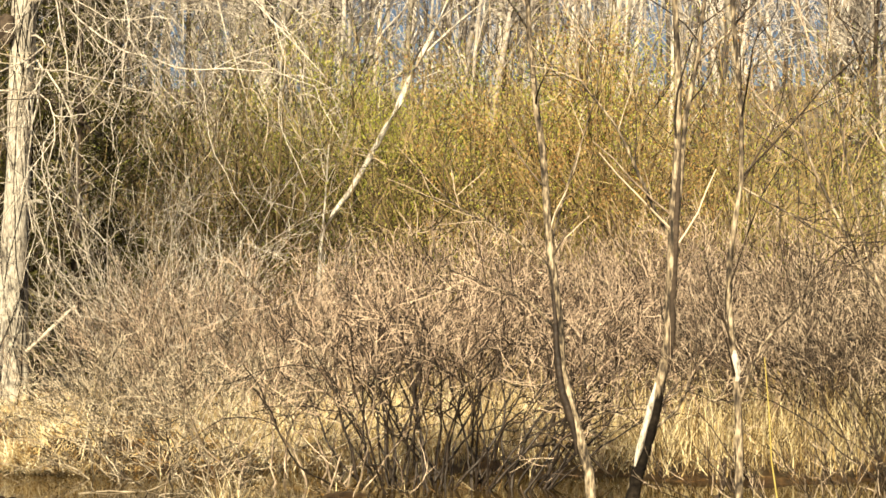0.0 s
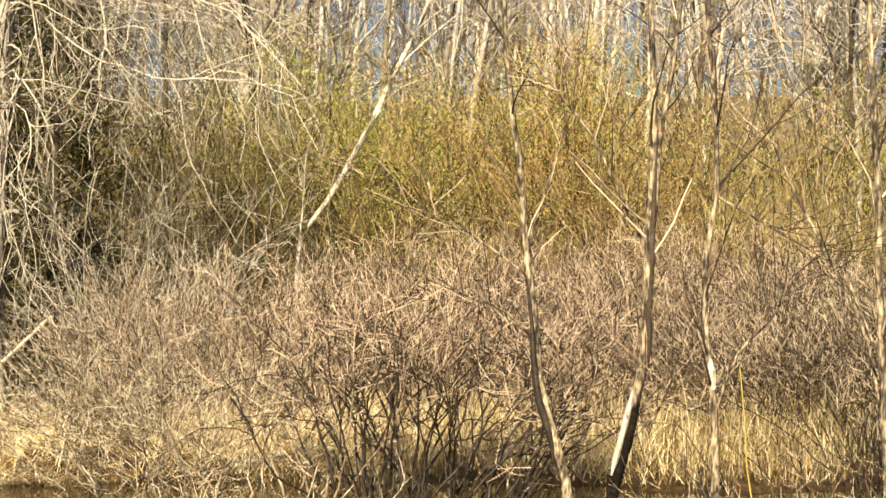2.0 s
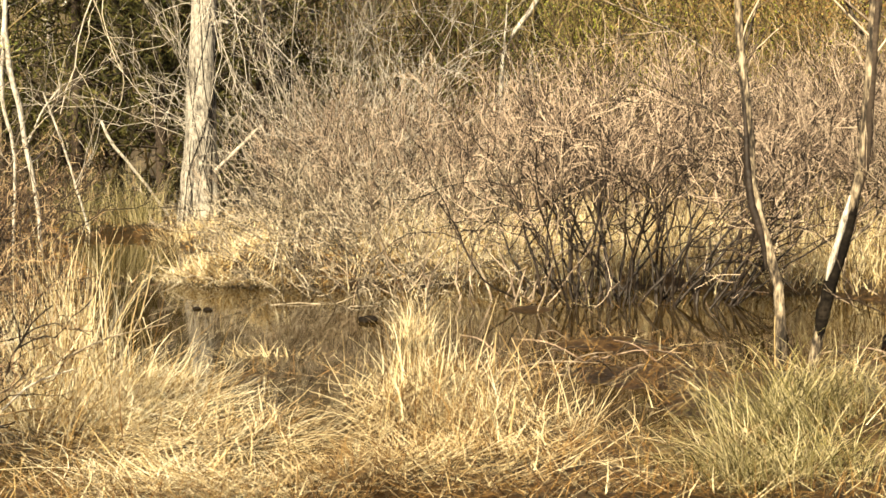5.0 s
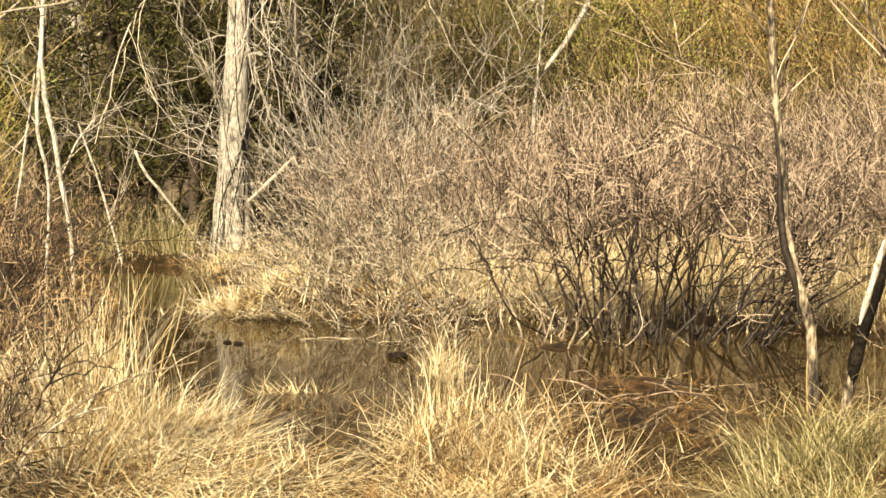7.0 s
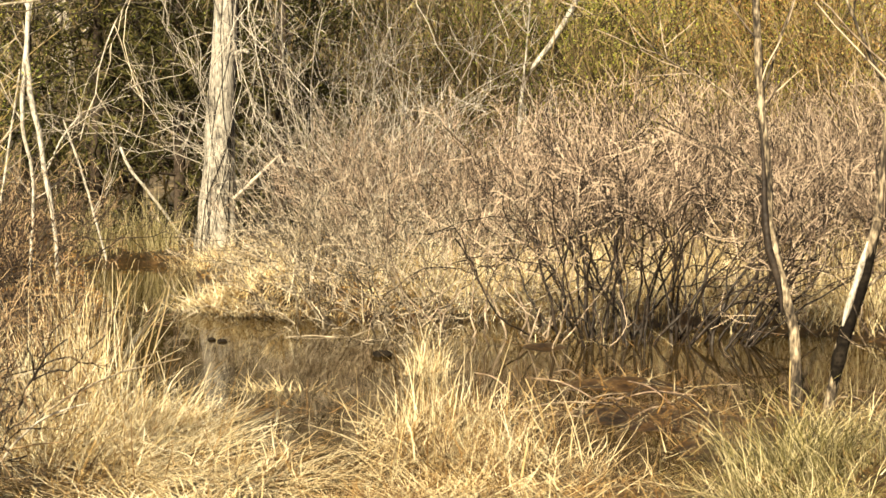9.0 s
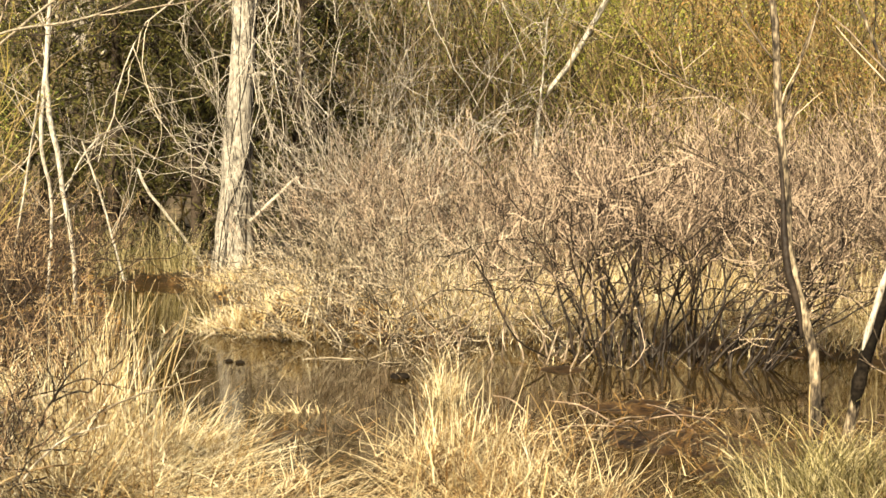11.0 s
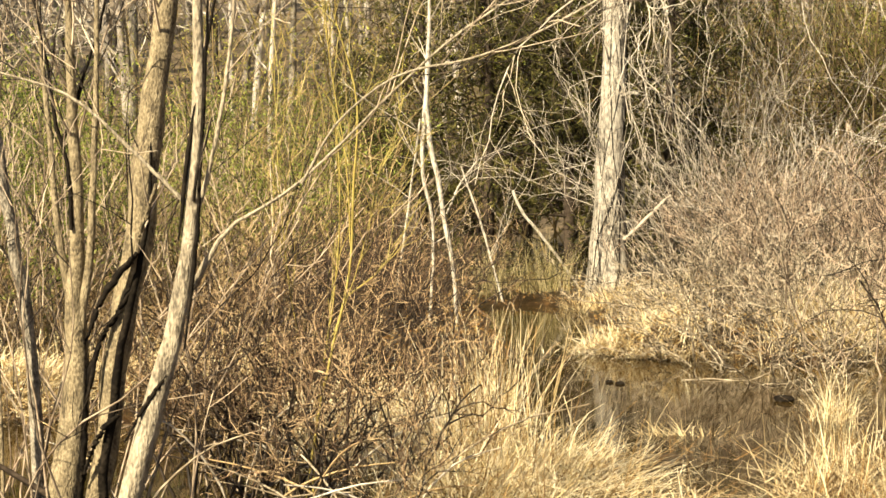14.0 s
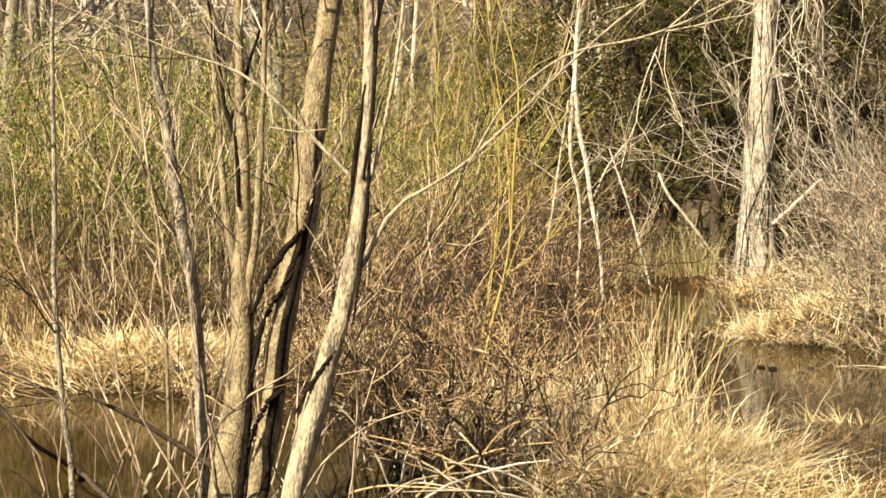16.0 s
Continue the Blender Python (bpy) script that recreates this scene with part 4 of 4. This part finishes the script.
# dark evergreens behind the big tree
def cedar(label, a, r, h, rng):
    x, y = polar(a, r)
    ob = thing("cedar_tree", (x, y, on_ground(x, y)), label, "tree", "cedars")
    l0, r0 = grow(np.zeros((1, 3)), np.array([[0, 0, 1.0]]), np.array([h]), np.array([0.11]), np.array([0.02]), 12, rng, 0.06)
    part("trunk", tubes(l0, r0, 8, 0.06, rng), BARK_DARK, ob)
    l1, r1 = branch(l0, r0, 90, rng, 0.05, 0.98, (0.8, 1.9), 75, 6, 0.3, -0.2, 0.25, 0.008)
    l2, r2 = branch(l1, r1, 8, rng, 0.15, 1.0, (0.25, 0.7), 45, 4, 0.3, -0.4, 0.6, 0.005)
    part("limbwork", join(tubes(l1, r1, 4), tubes(l2, r2, 3)), BARK_DARK, ob, kind="stuff")
    part("foliage", leaves(along(l2, 14, rng, 0.10), 0.022, rng, 4.2), LEAF_DARK, ob, kind="stuff")
    return ob


ced = [cedar("dark green bushy evergreen in deep shade", a, r, h, rng) for a, r, h in ((17.0, 26.5, 8.5), (13.4, 26.0, 8.0))]
spread_copies(ced, [(20.0, 27.0), (14.8, 28.0), (18.6, 29.5), (22.4, 28.5)], rng, 0.9, 1.1)
spread_copies(ced, [(3.2, 28.6), (0.4, 29.0), (24.6, 27.5)], rng, 0.42, 0.5)


# two taller shrubs in fresh lime leaf and one still holding russet leaves, above the thicket
for label, a, r, h, leaf in (("tall shrub bright with fresh lime leaves", -1.8, 29.0, 6.8, LEAF_LIME), ("tall shrub bright with fresh lime leaves", -4.0, 31.0, 6.0, LEAF_LIME), ("tall shrub holding russet dead leaves", -6.6, 27.5, 6.6, LEAF_RUSSET), ("tall shrub bright with fresh lime leaves", 4.2, 31.5, 6.6, LEAF_LIME)):
    shrub("leafing_shrub", label, a, r, TWIG_OLIVE, TWIG_OLIVE, rng, "leafing shrubs", leaf, 0.018, 40, 0.18, stems=10, height=h, spread=2.0, base=0.5, n2=7, n3=4, r0=0.026, twig_r=0.006, lo=0.5)


# bare trees farther back
def back_tree(label, a, r, h, rad, rng, mat):
    x, y = polar(a, r)
    ob = thing("bare_tree", (x, y, on_ground(x, y) - 0.1), label, "tree", "bare trees")
    l0, r0 = grow(np.zeros((1, 3)), np.array([[rng.normal(0, 0.04), rng.normal(0, 0.04), 1.0]]), np.array([h]), np.array([rad]), np.array([rad * 0.25]), 14, rng, 0.12)
    part("trunk", tubes(l0, r0, 9, 0.06, rng), mat, ob)
    l1, r1 = branch(l0, r0, 26, rng, 0.22, 1.0, (1.5, 4.0), 42, 7, 0.3, 0.3, 0.35, 0.02)
    l2, r2 = branch(l1, r1, 9, rng, 0.2, 1.0, (0.8, 2.0), 42, 5, 0.35, 0.2, 0.55, 0.012)
    l3, r3 = branch(l2, r2, 4, rng, 0.2, 1.0, (0.3, 0.9), 42, 3, 0.35, 0.2, 0.7, 0.011)
    for j in range(len(l1)):
        part("limb", tubes(l1[j:j + 1], r1[j:j + 1], 5), mat, ob)
    part("crown", join(tubes(l2, r2, 3), tubes(l3, r3, 3)), TWIG_PALE, ob, kind="stuff")
    return ob


bt = [back_tree("tall bare pale-trunked tree in the wood behind", 7.7, 37.5, 15, 0.13, rng, BARK_GREY), back_tree("tall bare grey tree in the wood behind", 5.8, 33.0, 13, 0.12, rng, BARK_DARK), back_tree("tall bare white-trunked tree in the wood behind", 33.0, 33.0, 14, 0.16, rng, BARK_GREY)]
spread_copies(bt[2:3], [(40.9, 27.0), (42.8, 25.5), (38.2, 29.0)], rng, 0.8, 1.0)
spread_copies(bt, [(a + rng.uniform(-1.2, 1.2), rng.uniform(34, 48)) for a in np.arange(-18, 47, 3.8)], rng, 0.8, 1.2)


def far_woods():
    n = 520
    a, r = rng.uniform(-24, 52, n), rng.uniform(44, 108, n)
    x, y = -r * np.sin(np.radians(a)), r * np.cos(np.radians(a))
    st = np.stack([x, y, ground_height(x, y) - 0.2], 1)
    h = rng.uniform(12, 19, n)
    l0, r0 = grow(st, np.tile([0, 0, 1.0], (n, 1)) + rng.normal(0, 0.05, (n, 3)), h, rng.uniform(0.06, 0.17, n), np.full(n, 0.04), 8, rng, 0.15)
    l1, r1 = branch(l0, r0, 12, rng, 0.03, 1.0, (2, 5), 40, 5, 0.4, 0.3, 0.35, 0.02)
    l2, r2 = branch(l1, r1, 6, rng, 0.1, 1.0, (0.9, 2.9), 42, 3, 0.35, 0.2, 0.6, 0.014)
    single("far_woods", join(tubes(l0, r0, 6), tubes(l1, r1, 4), tubes(l2, r2, 3)), WOODS, "bare grey-brown woods on the rising bank behind", "woods", "stuff")


far_woods()


# ---------------------------------------------------------------- grass
def tussock(name, label, a, r, n, radius, height, lean, droop, mat, rng, group="grass tussocks", width=0.011, wind=None, depth=1.0, tufts=9, mound=0.0, strays=0.05):
    """A grass clump of several tufts."""
    x, y = polar(a, r)
    ob = thing(name, (x, y, max(on_ground(x, y), 0.0)), label, "grass", group)
    tufts = max(tufts, 24) if lean > 1.15 else tufts
    # Browner straw in every fourth flat tuft: shaded hollows put into the colour.
    under = STRAW if mat is STRAW_PALE else STRAW_WET_SHADE
    for k in range(tufts):
        m = n // tufts
        tq, tt = math.sqrt(rng.uniform(0, 1)) * radius, rng.uniform(0, 2 * np.pi)
        px = math.cos(tt) * tq + rng.normal(0, radius * 0.3, m)
        py = (math.sin(tt) * tq + rng.normal(0, radius * 0.3, m)) * depth
        g = ground_height(x + px, y + py)
        keep = g > -0.1
        hump = mound * np.exp(-(px**2 + (py / depth) ** 2) / (radius * 1.1) ** 2) * rng.uniform(0, 1, m)
        pz = np.maximum(g, -0.01) - ob.location.z - 0.02 + hump
        b = np.stack([px, py, pz], 1)[keep]
        m = len(b)
        if m < 3:
            continue
        comb = (tt + rng.normal(0, 0.8), 0.5) if wind is None else wind
        geo = blades(b, height * rng.uniform(0.45, 1.2, m), width * 0.74 * rng.uniform(0.5, 1.4, m), np.where(rng.uniform(0, 1, m) < strays, 0.25, np.abs(rng.normal(lean, (0.22 if lean < 1.25 else 0.1) * lean + 0.05, m))), rng.normal(droop, 0.4, m), rng, 5, comb)
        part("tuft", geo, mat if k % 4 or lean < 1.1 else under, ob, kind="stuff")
    return ob


tussock("reed_clump", "tall upright clump of dry golden reeds", 21.2, 10.2, 700, 0.42, 1.05, 0.2, 0.4, STRAW_PALE, rng, tufts=9, width=0.015, wind=(0.0, 3.0))
tussock("reed_clump", "dry golden reeds leaning apart", 21.4, 9.7, 900, 0.45, 0.7, 0.5, 0.8, STRAW_PALE, rng, width=0.015, wind=(0.5, 2.0))
tussock("straw_mat", "flattened golden reeds by the brush", 22.0, 9.0, 900, 0.5, 0.5, 1.0, 0.6, STRAW_PALE, rng, mound=0.2)
tussock("straw_mound", "mound of flattened golden straw", 18.7, 10.0, 1500, 0.5, 0.6, 1.42, 0.2, STRAW_PALE, rng, tufts=12, width=0.016, mound=0.16, strays=0.01)
tussock("straw_mat", "low golden straw in front of the mound", 18.8, 9.0, 1500, 0.7, 0.6, 1.42, 0.2, STRAW_PALE, rng, tufts=14, width=0.013, mound=0.15, strays=0.005)
tussock("straw_mound", "low mat of bent golden straw", 13.2, 11.8, 260, 0.35, 0.25, 1.35, 0.3, STRAW, rng, depth=0.3, mound=0.04, strays=0.0)
tussock("straw_tuft", "bleached upright tuft of broken straw", 8.0, 12.7, 150, 0.12, 0.5, 0.25, 0.8, STRAW_PALE, rng, mound=0.1)
tussock("straw_mound", "flattened straw round the bush foot", 8.3, 12.4, 200, 0.2, 0.36, 1.0, 0.7, STRAW, rng, mound=0.15)
tussock("straw_mat", "wide mat of tangled golden straw", 14.5, 8.7, 1000, 0.8, 0.6, 1.45, 0.15, STRAW, rng, tufts=14, depth=0.5, width=0.013, mound=0.12, strays=0.01)
tussock("straw_mat", "wide mat of matted straw", 9.6, 9.2, 1400, 0.6, 0.55, 1.4, 0.25, STRAW, rng, tufts=14, depth=0.6, width=0.013, mound=0.18, strays=0.03, wind=(0.3, 1.6))
tussock("straw_mat", "tangled dry straw and broken reeds", 6.8, 10.0, 1500, 0.55, 0.5, 1.3, 0.1, STRAW, rng, depth=1.2, width=0.012, mound=0.2, wind=(0.0, 3.0), strays=0.05)
tussock("straw_tuft", "bleached broken reeds standing in the straw", 7.4, 10.2, 130, 0.3, 0.5, 0.3, 0.5, STRAW_PALE, rng, width=0.014, wind=(0.0, 3.0))
tussock("straw_tuft", "bleached broken reeds standing in the straw", 5.2, 9.4, 110, 0.3, 0.42, 0.35, 0.6, STRAW_PALE, rng, width=0.014, wind=(0.0, 3.0))
tussock("straw_mat", "dry straw and broken reeds", 5.0, 8.8, 900, 0.6, 0.45, 1.25, 0.2, STRAW, rng, depth=0.6, mound=0.2, wind=(0.0, 3.0), strays=0.07)
tussock("straw_mat", "sparse straw on dark mud", 1.5, 10.4, 120, 0.7, 0.4, 1.4, 0.2, STRAW, rng, depth=0.8)
for a, r in ((24.2, 10.6), (23.6, 12.2), (26.2, 12.4), (25.6, 11.4), (28.8, 12.2)):
    tussock("straw_tuft", "dry straw standing among the bare brush", a, r, 340, 0.45, 0.55, 0.6, 0.8, STRAW_PALE, rng, width=0.015, mound=0.1)
tussock("sedge_clump", "arching clump of green and straw sedge", -5.9, 9.3, 950, 0.4, 0.6, 0.6, 1.1, SEDGE, rng, mound=0.1)
tussock("grass_clump", "olive grass growing beside the big trunk", 17.7, 23.9, 420, 0.35, 0.9, 0.2, 0.5, SEDGE, rng, width=0.014)
tussock("grass_clump", "olive grass growing beside the big trunk", 19.9, 23.9, 420, 0.45, 0.85, 0.25, 0.5, SEDGE, rng, width=0.014)
for a, r in ((15.9, 22.0), (14.6, 21.6), (16.6, 22.6), (13.4, 21.4), (12.6, 22.4), (15.2, 22.7)):
    tussock("grass_clump", "low dry grass round the foot of the big trunk", a, r, 420, 0.45, 0.38, 0.9, 0.7, STRAW, rng, width=0.016, mound=0.06)
tussock("sedge_clump", "sparse sedge round the saplings", -8.0, 9.9, 160, 0.4, 0.4, 0.9, 1.0, SEDGE, rng)
tussock("straw_hummock", "golden straw hummock in front of the big tree", 14.8, 16.9, 3000, 0.75, 0.42, 1.25, 0.6, STRAW_PALE, rng, width=0.02, mound=0.14, depth=0.8)
tussock("straw_hummock", "golden straw at the pool edge", 10.6, 16.7, 300, 0.6, 0.36, 1.0, 0.9, STRAW, rng, width=0.015, mound=0.15)
for a in (18.0, 14.5, 11.0, 8.0, 5.0):
    tussock("straw_mat", "matted golden straw on the near shore", a, 7.8, 640, 0.5, 0.42, 1.5, 0.1, STRAW_PALE if a > 12 else STRAW, rng, depth=0.8, width=0.014, mound=0.12, tufts=6, strays=0.0)
for a in (-4.4, -6.4):
    tussock("sedge_clump", "yellowed sedge on the near shore", a, 7.7, 520, 0.42, 0.55, 0.8, 1.0, SEDGE, rng, depth=0.8, mound=0.06, tufts=6)
for a, r in ((1.0, 18.6), (4.8, 18.8), (7.6, 19.6), (-2.6, 18.0), (3.2, 17.0), (6.4, 17.4), (0.0, 17.4), (-4.5, 16.9)):
    tussock("straw_mat", "bright dry straw behind the dark bush", a, r, 700, 0.8, 0.6, 0.6, 0.7, STRAW_PALE, rng, width=0.018, mound=0.1, tufts=6)
tussock("straw_mat", "straw and dead stems on the mud", -12.6, 11.6, 200, 1.0, 0.5, 0.9, 0.6, STRAW, rng)
tussock("straw_mat", "bright flattened straw on the bank", 38.8, 14.1, 3600, 0.8, 0.45, 1.42, 0.2, STRAW_PALE, rng, width=0.027, mound=0.38, strays=0.01)
tussock("straw_mat", "flattened straw on the bank behind the trunks", 33.0, 14.4, 1500, 1.2, 0.45, 1.3, 0.5, STRAW, rng, width=0.018, mound=0.2)


def straw_field():
    n = 26000
    a, r = rng.uniform(-20, 46, n), rng.uniform(14.5, 26, n) + rng.uniform(-1, 1, n)
    x, y = -r * np.sin(np.radians(a)), r * np.cos(np.radians(a))
    z = ground_height(x, y)
    ok = (z > 0.03) & (value_noise(x, y, 1.1, 21) > -0.35)
    b = np.stack([x, y, z - 0.02], 1)[ok]
    m = len(b)
    bearing = np.degrees(np.arctan2(-b[:, 0], b[:, 1]))
    low = np.where((bearing > 9) & (bearing < 24), 0.22, 1.0)
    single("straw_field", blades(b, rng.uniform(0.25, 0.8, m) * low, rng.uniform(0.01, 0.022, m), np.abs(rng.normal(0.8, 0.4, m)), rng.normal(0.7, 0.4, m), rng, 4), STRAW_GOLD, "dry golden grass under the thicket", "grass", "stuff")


straw_field()


def tall_dry_grass():
    n = 7500
    a = rng.uniform(-19, 4.5, n)
    r = 15.6 + 6 * rng.uniform(0, 1, n) ** 1.3
    x, y = -r * np.sin(np.radians(a)), r * np.cos(np.radians(a))
    z = ground_height(x, y)
    ok = (z > 0.02) & (value_noise(x, y, 0.8, 31) > -0.3)
    b = np.stack([x, y, z - 0.02], 1)[ok]
    m = len(b)
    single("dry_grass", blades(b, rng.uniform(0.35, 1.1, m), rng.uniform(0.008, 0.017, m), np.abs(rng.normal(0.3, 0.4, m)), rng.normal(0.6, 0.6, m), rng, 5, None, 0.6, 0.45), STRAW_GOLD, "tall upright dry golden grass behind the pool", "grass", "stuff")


tall_dry_grass()
for a, r, h, s in ((-13.6, 7.7, 1.75, 0.0), (-14.6, 8.0, 1.1, 0.4), (-16.0, 7.8, 1.3, 0.2)):
    x, y = polar(a, r)
    ob = thing("tall_reed", (x, y, 0.0), "tall single yellow-green reed", "reed", "tall reeds")
    l, q = grow(np.array([[0, 0, -0.1]]), np.array([[-0.18 + s, 0.05, 1.0]]), np.array([h]), np.array([0.0075]), np.array([0.003]), 8, rng, 0.14)
    part("stem", tubes(l, q, 5), TWIG_YELLOW, ob)


def litter():
    """Flat straw bits and dead leaves on the mud."""
    n = 30000
    a, r = rng.uniform(-18, 45, n), 7.0 + 10 * rng.uniform(0, 1, n) ** 1.3
    x, y = -r * np.sin(np.radians(a)), r * np.cos(np.radians(a))
    z = ground_height(x, y)
    ok = (z > np.where(a > 29, 0.01, -0.04)) & (z < 0.4)
    b = np.stack([x, y, np.maximum(z, 0.0) + 0.01], 1)[ok]
    m = len(b)
    geo = lambda p, c: blades(p, rng.uniform(0.1, 0.5, c), rng.uniform(0.006, 0.014, c), rng.normal(1.5, 0.12, c), rng.normal(0, 0.2, c), rng, 3)
    h = m // 3
    single("straw_litter", geo(b[:h], h), STRAW, "fallen straw lying on the mud", "litter", "stuff")
    single("wet_litter", geo(b[h:], m - h), STRAW_WET_SHADE, "wet rust-brown rotting straw on the mud", "litter", "stuff")


litter()


# ---------------------------------------------------------------- small things
def stick(name, label, path, mat, k=12, sides=5, category="branch", group="fallen sticks"):
    ln, rd = bent(path, k, rng, 0.25)
    single(name, tubes(ln, rd, sides), mat, label, category, group=group)


def lump(label, x, y, size):
    bm = bmesh.new()
    bmesh.ops.create_icosphere(bm, subdivisions=2, radius=size)
    for v in bm.verts:
        v.co = Vector((v.co.x * 1.5, v.co.y * 1.1, v.co.z * 0.7)) * (1 + 0.25 * noise.noise(v.co * 30 + Vector((x * 7, y, 0))))
    me = bpy.data.meshes.new("floating_clod")
    bm.to_mesh(me)
    bm.free()
    me.materials.append(BARK_BLACK)
    ob = new("floating_clod", me)
    ob.location = (x, y, size * 0.25)
    tagged(ob, label, "debris", "clods in the pool")


lump("small dark clod floating in the pool", -4.07, 14.26, 0.028)
lump("small dark clod floating in the pool", -3.94, 14.18, 0.03)
lump("dark rotten stump end at the pool edge", -2.3, 13.55, 0.06)
for a, r, h, lx, rad in ((5.1, 10.2, 0.42, 0.05, 0.007), (-5.35, 11.1, 0.42, -0.02, 0.007), (18.1, 14.1, 0.62, 0.22, 0.006), (4.7, 8.45, 0.3, 0.12, 0.012), (19.6, 10.6, 1.0, 0.12, 0.006), (3.4, 10.3, 0.4, -0.3, 0.006)):
    x, y = polar(a, r)
    ob = thing("dry_stalk", (x, y, max(on_ground(x, y), 0.0)), "single bleached dry reed stalk", "reed", "dry stalks")
    l, q = grow(np.array([[0, 0, -0.08]]), np.array([[lx, 0.05, 1.0]]), np.array([h + 0.08]), np.array([rad]), np.array([rad * 0.6]), 7, rng, 0.08)
    part("stalk", tubes(l, q, 5), STRAW, ob)
stick("arching_root", "dark arching root over the water by the bush", [(0.5, 15.3, 0.1, 0.02), (0.9, 15.4, 0.36, 0.018), (1.3, 15.4, 0.34, 0.015), (1.7, 15.4, 0.05, 0.01)], BARK_DARK)
stick("fallen_branch", "pale curved branch lying at the pool edge", [(-3.5, 14.6, -0.01, 0.006), (-3.19, 14.7, 0.012, 0.008), (-2.85, 14.75, 0.0, 0.009), (-2.61, 14.9, 0.08, 0.007)], TWIG_GREY)
stick("fallen_branch", "dark wet branch hooked out of the water", [(2.0, 12.4, -0.05, 0.03), (2.05, 12.4, 0.15, 0.03), (2.2, 12.4, 0.28, 0.022), (2.25, 12.35, 0.6, 0.012)], BARK_DARK)
stick("leaning_pole", "pale thin pole leaning beside the big trunk", [(-5.95, 22.1, 1.0, 0.03), (-5.6, 22.0, 1.3, 0.028), (-5.2, 21.9, 1.65, 0.022)], TWIG_PALE)
stick("fallen_branch", "dark wet branch lying in the water", [(-7.21, 7.96, 0.02, 0.012), (-6.57, 7.46, 0.05, 0.018), (-5.99, 7.03, 0.0, 0.02)], BARK_DARK)
stick("fallen_branch", "dark crooked branch caught against the trunks", [(-6.15, 7.05, 0.62, 0.01), (-5.95, 7.19, 0.49, 0.015), (-5.74, 7.34, 0.32, 0.018), (-5.44, 7.5, 0.08, 0.022), (-5.3, 7.6, -0.05, 0.024)], BARK_DARK)
stick("fallen_branch", "pale broken stem standing out of the water", [(-5.9, 7.11, -0.05, 0.016), (-5.81, 7.16, 0.21, 0.015), (-5.78, 7.19, 0.31, 0.01)], TWIG_GREY)
stick("fallen_branch", "dark branch arching down into the water", [(-6.85, 6.95, 0.6, 0.008), (-6.72, 7.09, 0.36, 0.014), (-6.76, 7.43, 0.15, 0.018), (-6.7, 7.7, -0.05, 0.02)], BARK_DARK)
stick("fallen_branch", "grey branch slanting through the brush", [(-4.9, 8.6, 0.0, 0.014), (-4.44, 8.91, 0.26, 0.012), (-4.1, 9.2, 0.42, 0.006)], TWIG_GREY)
for k in range(34):
    a, r = (rng.uniform(-2.5, 6.5), rng.uniform(10.4, 12.4)) if k < 20 else (rng.uniform(-15, -7), rng.uniform(9.6, 12))
    x, y = polar(a, r)
    z = max(on_ground(x, y), 0.0) + 0.02
    th, L = rng.uniform(0, 2 * math.pi), rng.uniform(0.25, 0.75)
    dx, dy, up = math.cos(th) * L, math.sin(th) * L, rng.uniform(0.0, 0.16)
    stick("fallen_stick", "thin dead stick lying on wet mud", [(x, y, z - 0.02, 0.007), (x + dx * 0.5, y + dy * 0.5, z + up * 0.6 + 0.03, 0.006), (x + dx, y + dy, z + up, 0.003)], (TWIG_BROWN, BARK_DARK, TWIG_DUSK)[k % 3], 8, 4)
for k in range(30):
    x, y = polar(rng.uniform(23.5, 35), rng.uniform(8.6, 10.6))
    th, L = rng.normal(0 if k % 2 else math.pi, 0.5), rng.uniform(0.5, 1.2)
    dx, dy, up = math.cos(th) * L, math.sin(th) * L, rng.uniform(0.15, 0.75)
    stick("leaning_stick", "pale dead stick leaning through the dark brush", [(x, y, -0.05, 0.009), (x + dx * 0.3, y + dy * 0.3, up * 0.5, 0.008), (x + dx * 0.65, y + dy * 0.65, up * 0.85, 0.006), (x + dx, y + dy, up, 0.003)], (TWIG_GREY, TWIG_TAN, TWIG_PALE)[k % 3], 9, 4, group="leaning sticks")


def leaf_litter():
    n = 26000
    a, r = rng.uniform(8, 46, n), rng.uniform(14.5, 27, n)
    x, y = -r * np.sin(np.radians(a)), r * np.cos(np.radians(a))
    z = ground_height(x, y)
    ok = z > 0.01
    c = np.stack([x, y, z + 0.015 + rng.uniform(0, 0.03, n)], 1)[ok]
    v, q = leaves(c, 0.028, rng, 1.3)
    v = v.reshape(-1, 4, 3)
    v[:, :, 2] = c[:, None, 2] + (v[:, :, 2] - c[:, None, 2]) * 0.35
    single("leaf_litter", (v.reshape(-1, 3), q), LEAF_RUSSET, "rusty dead leaves on the bank", "litter", "stuff")


leaf_litter()
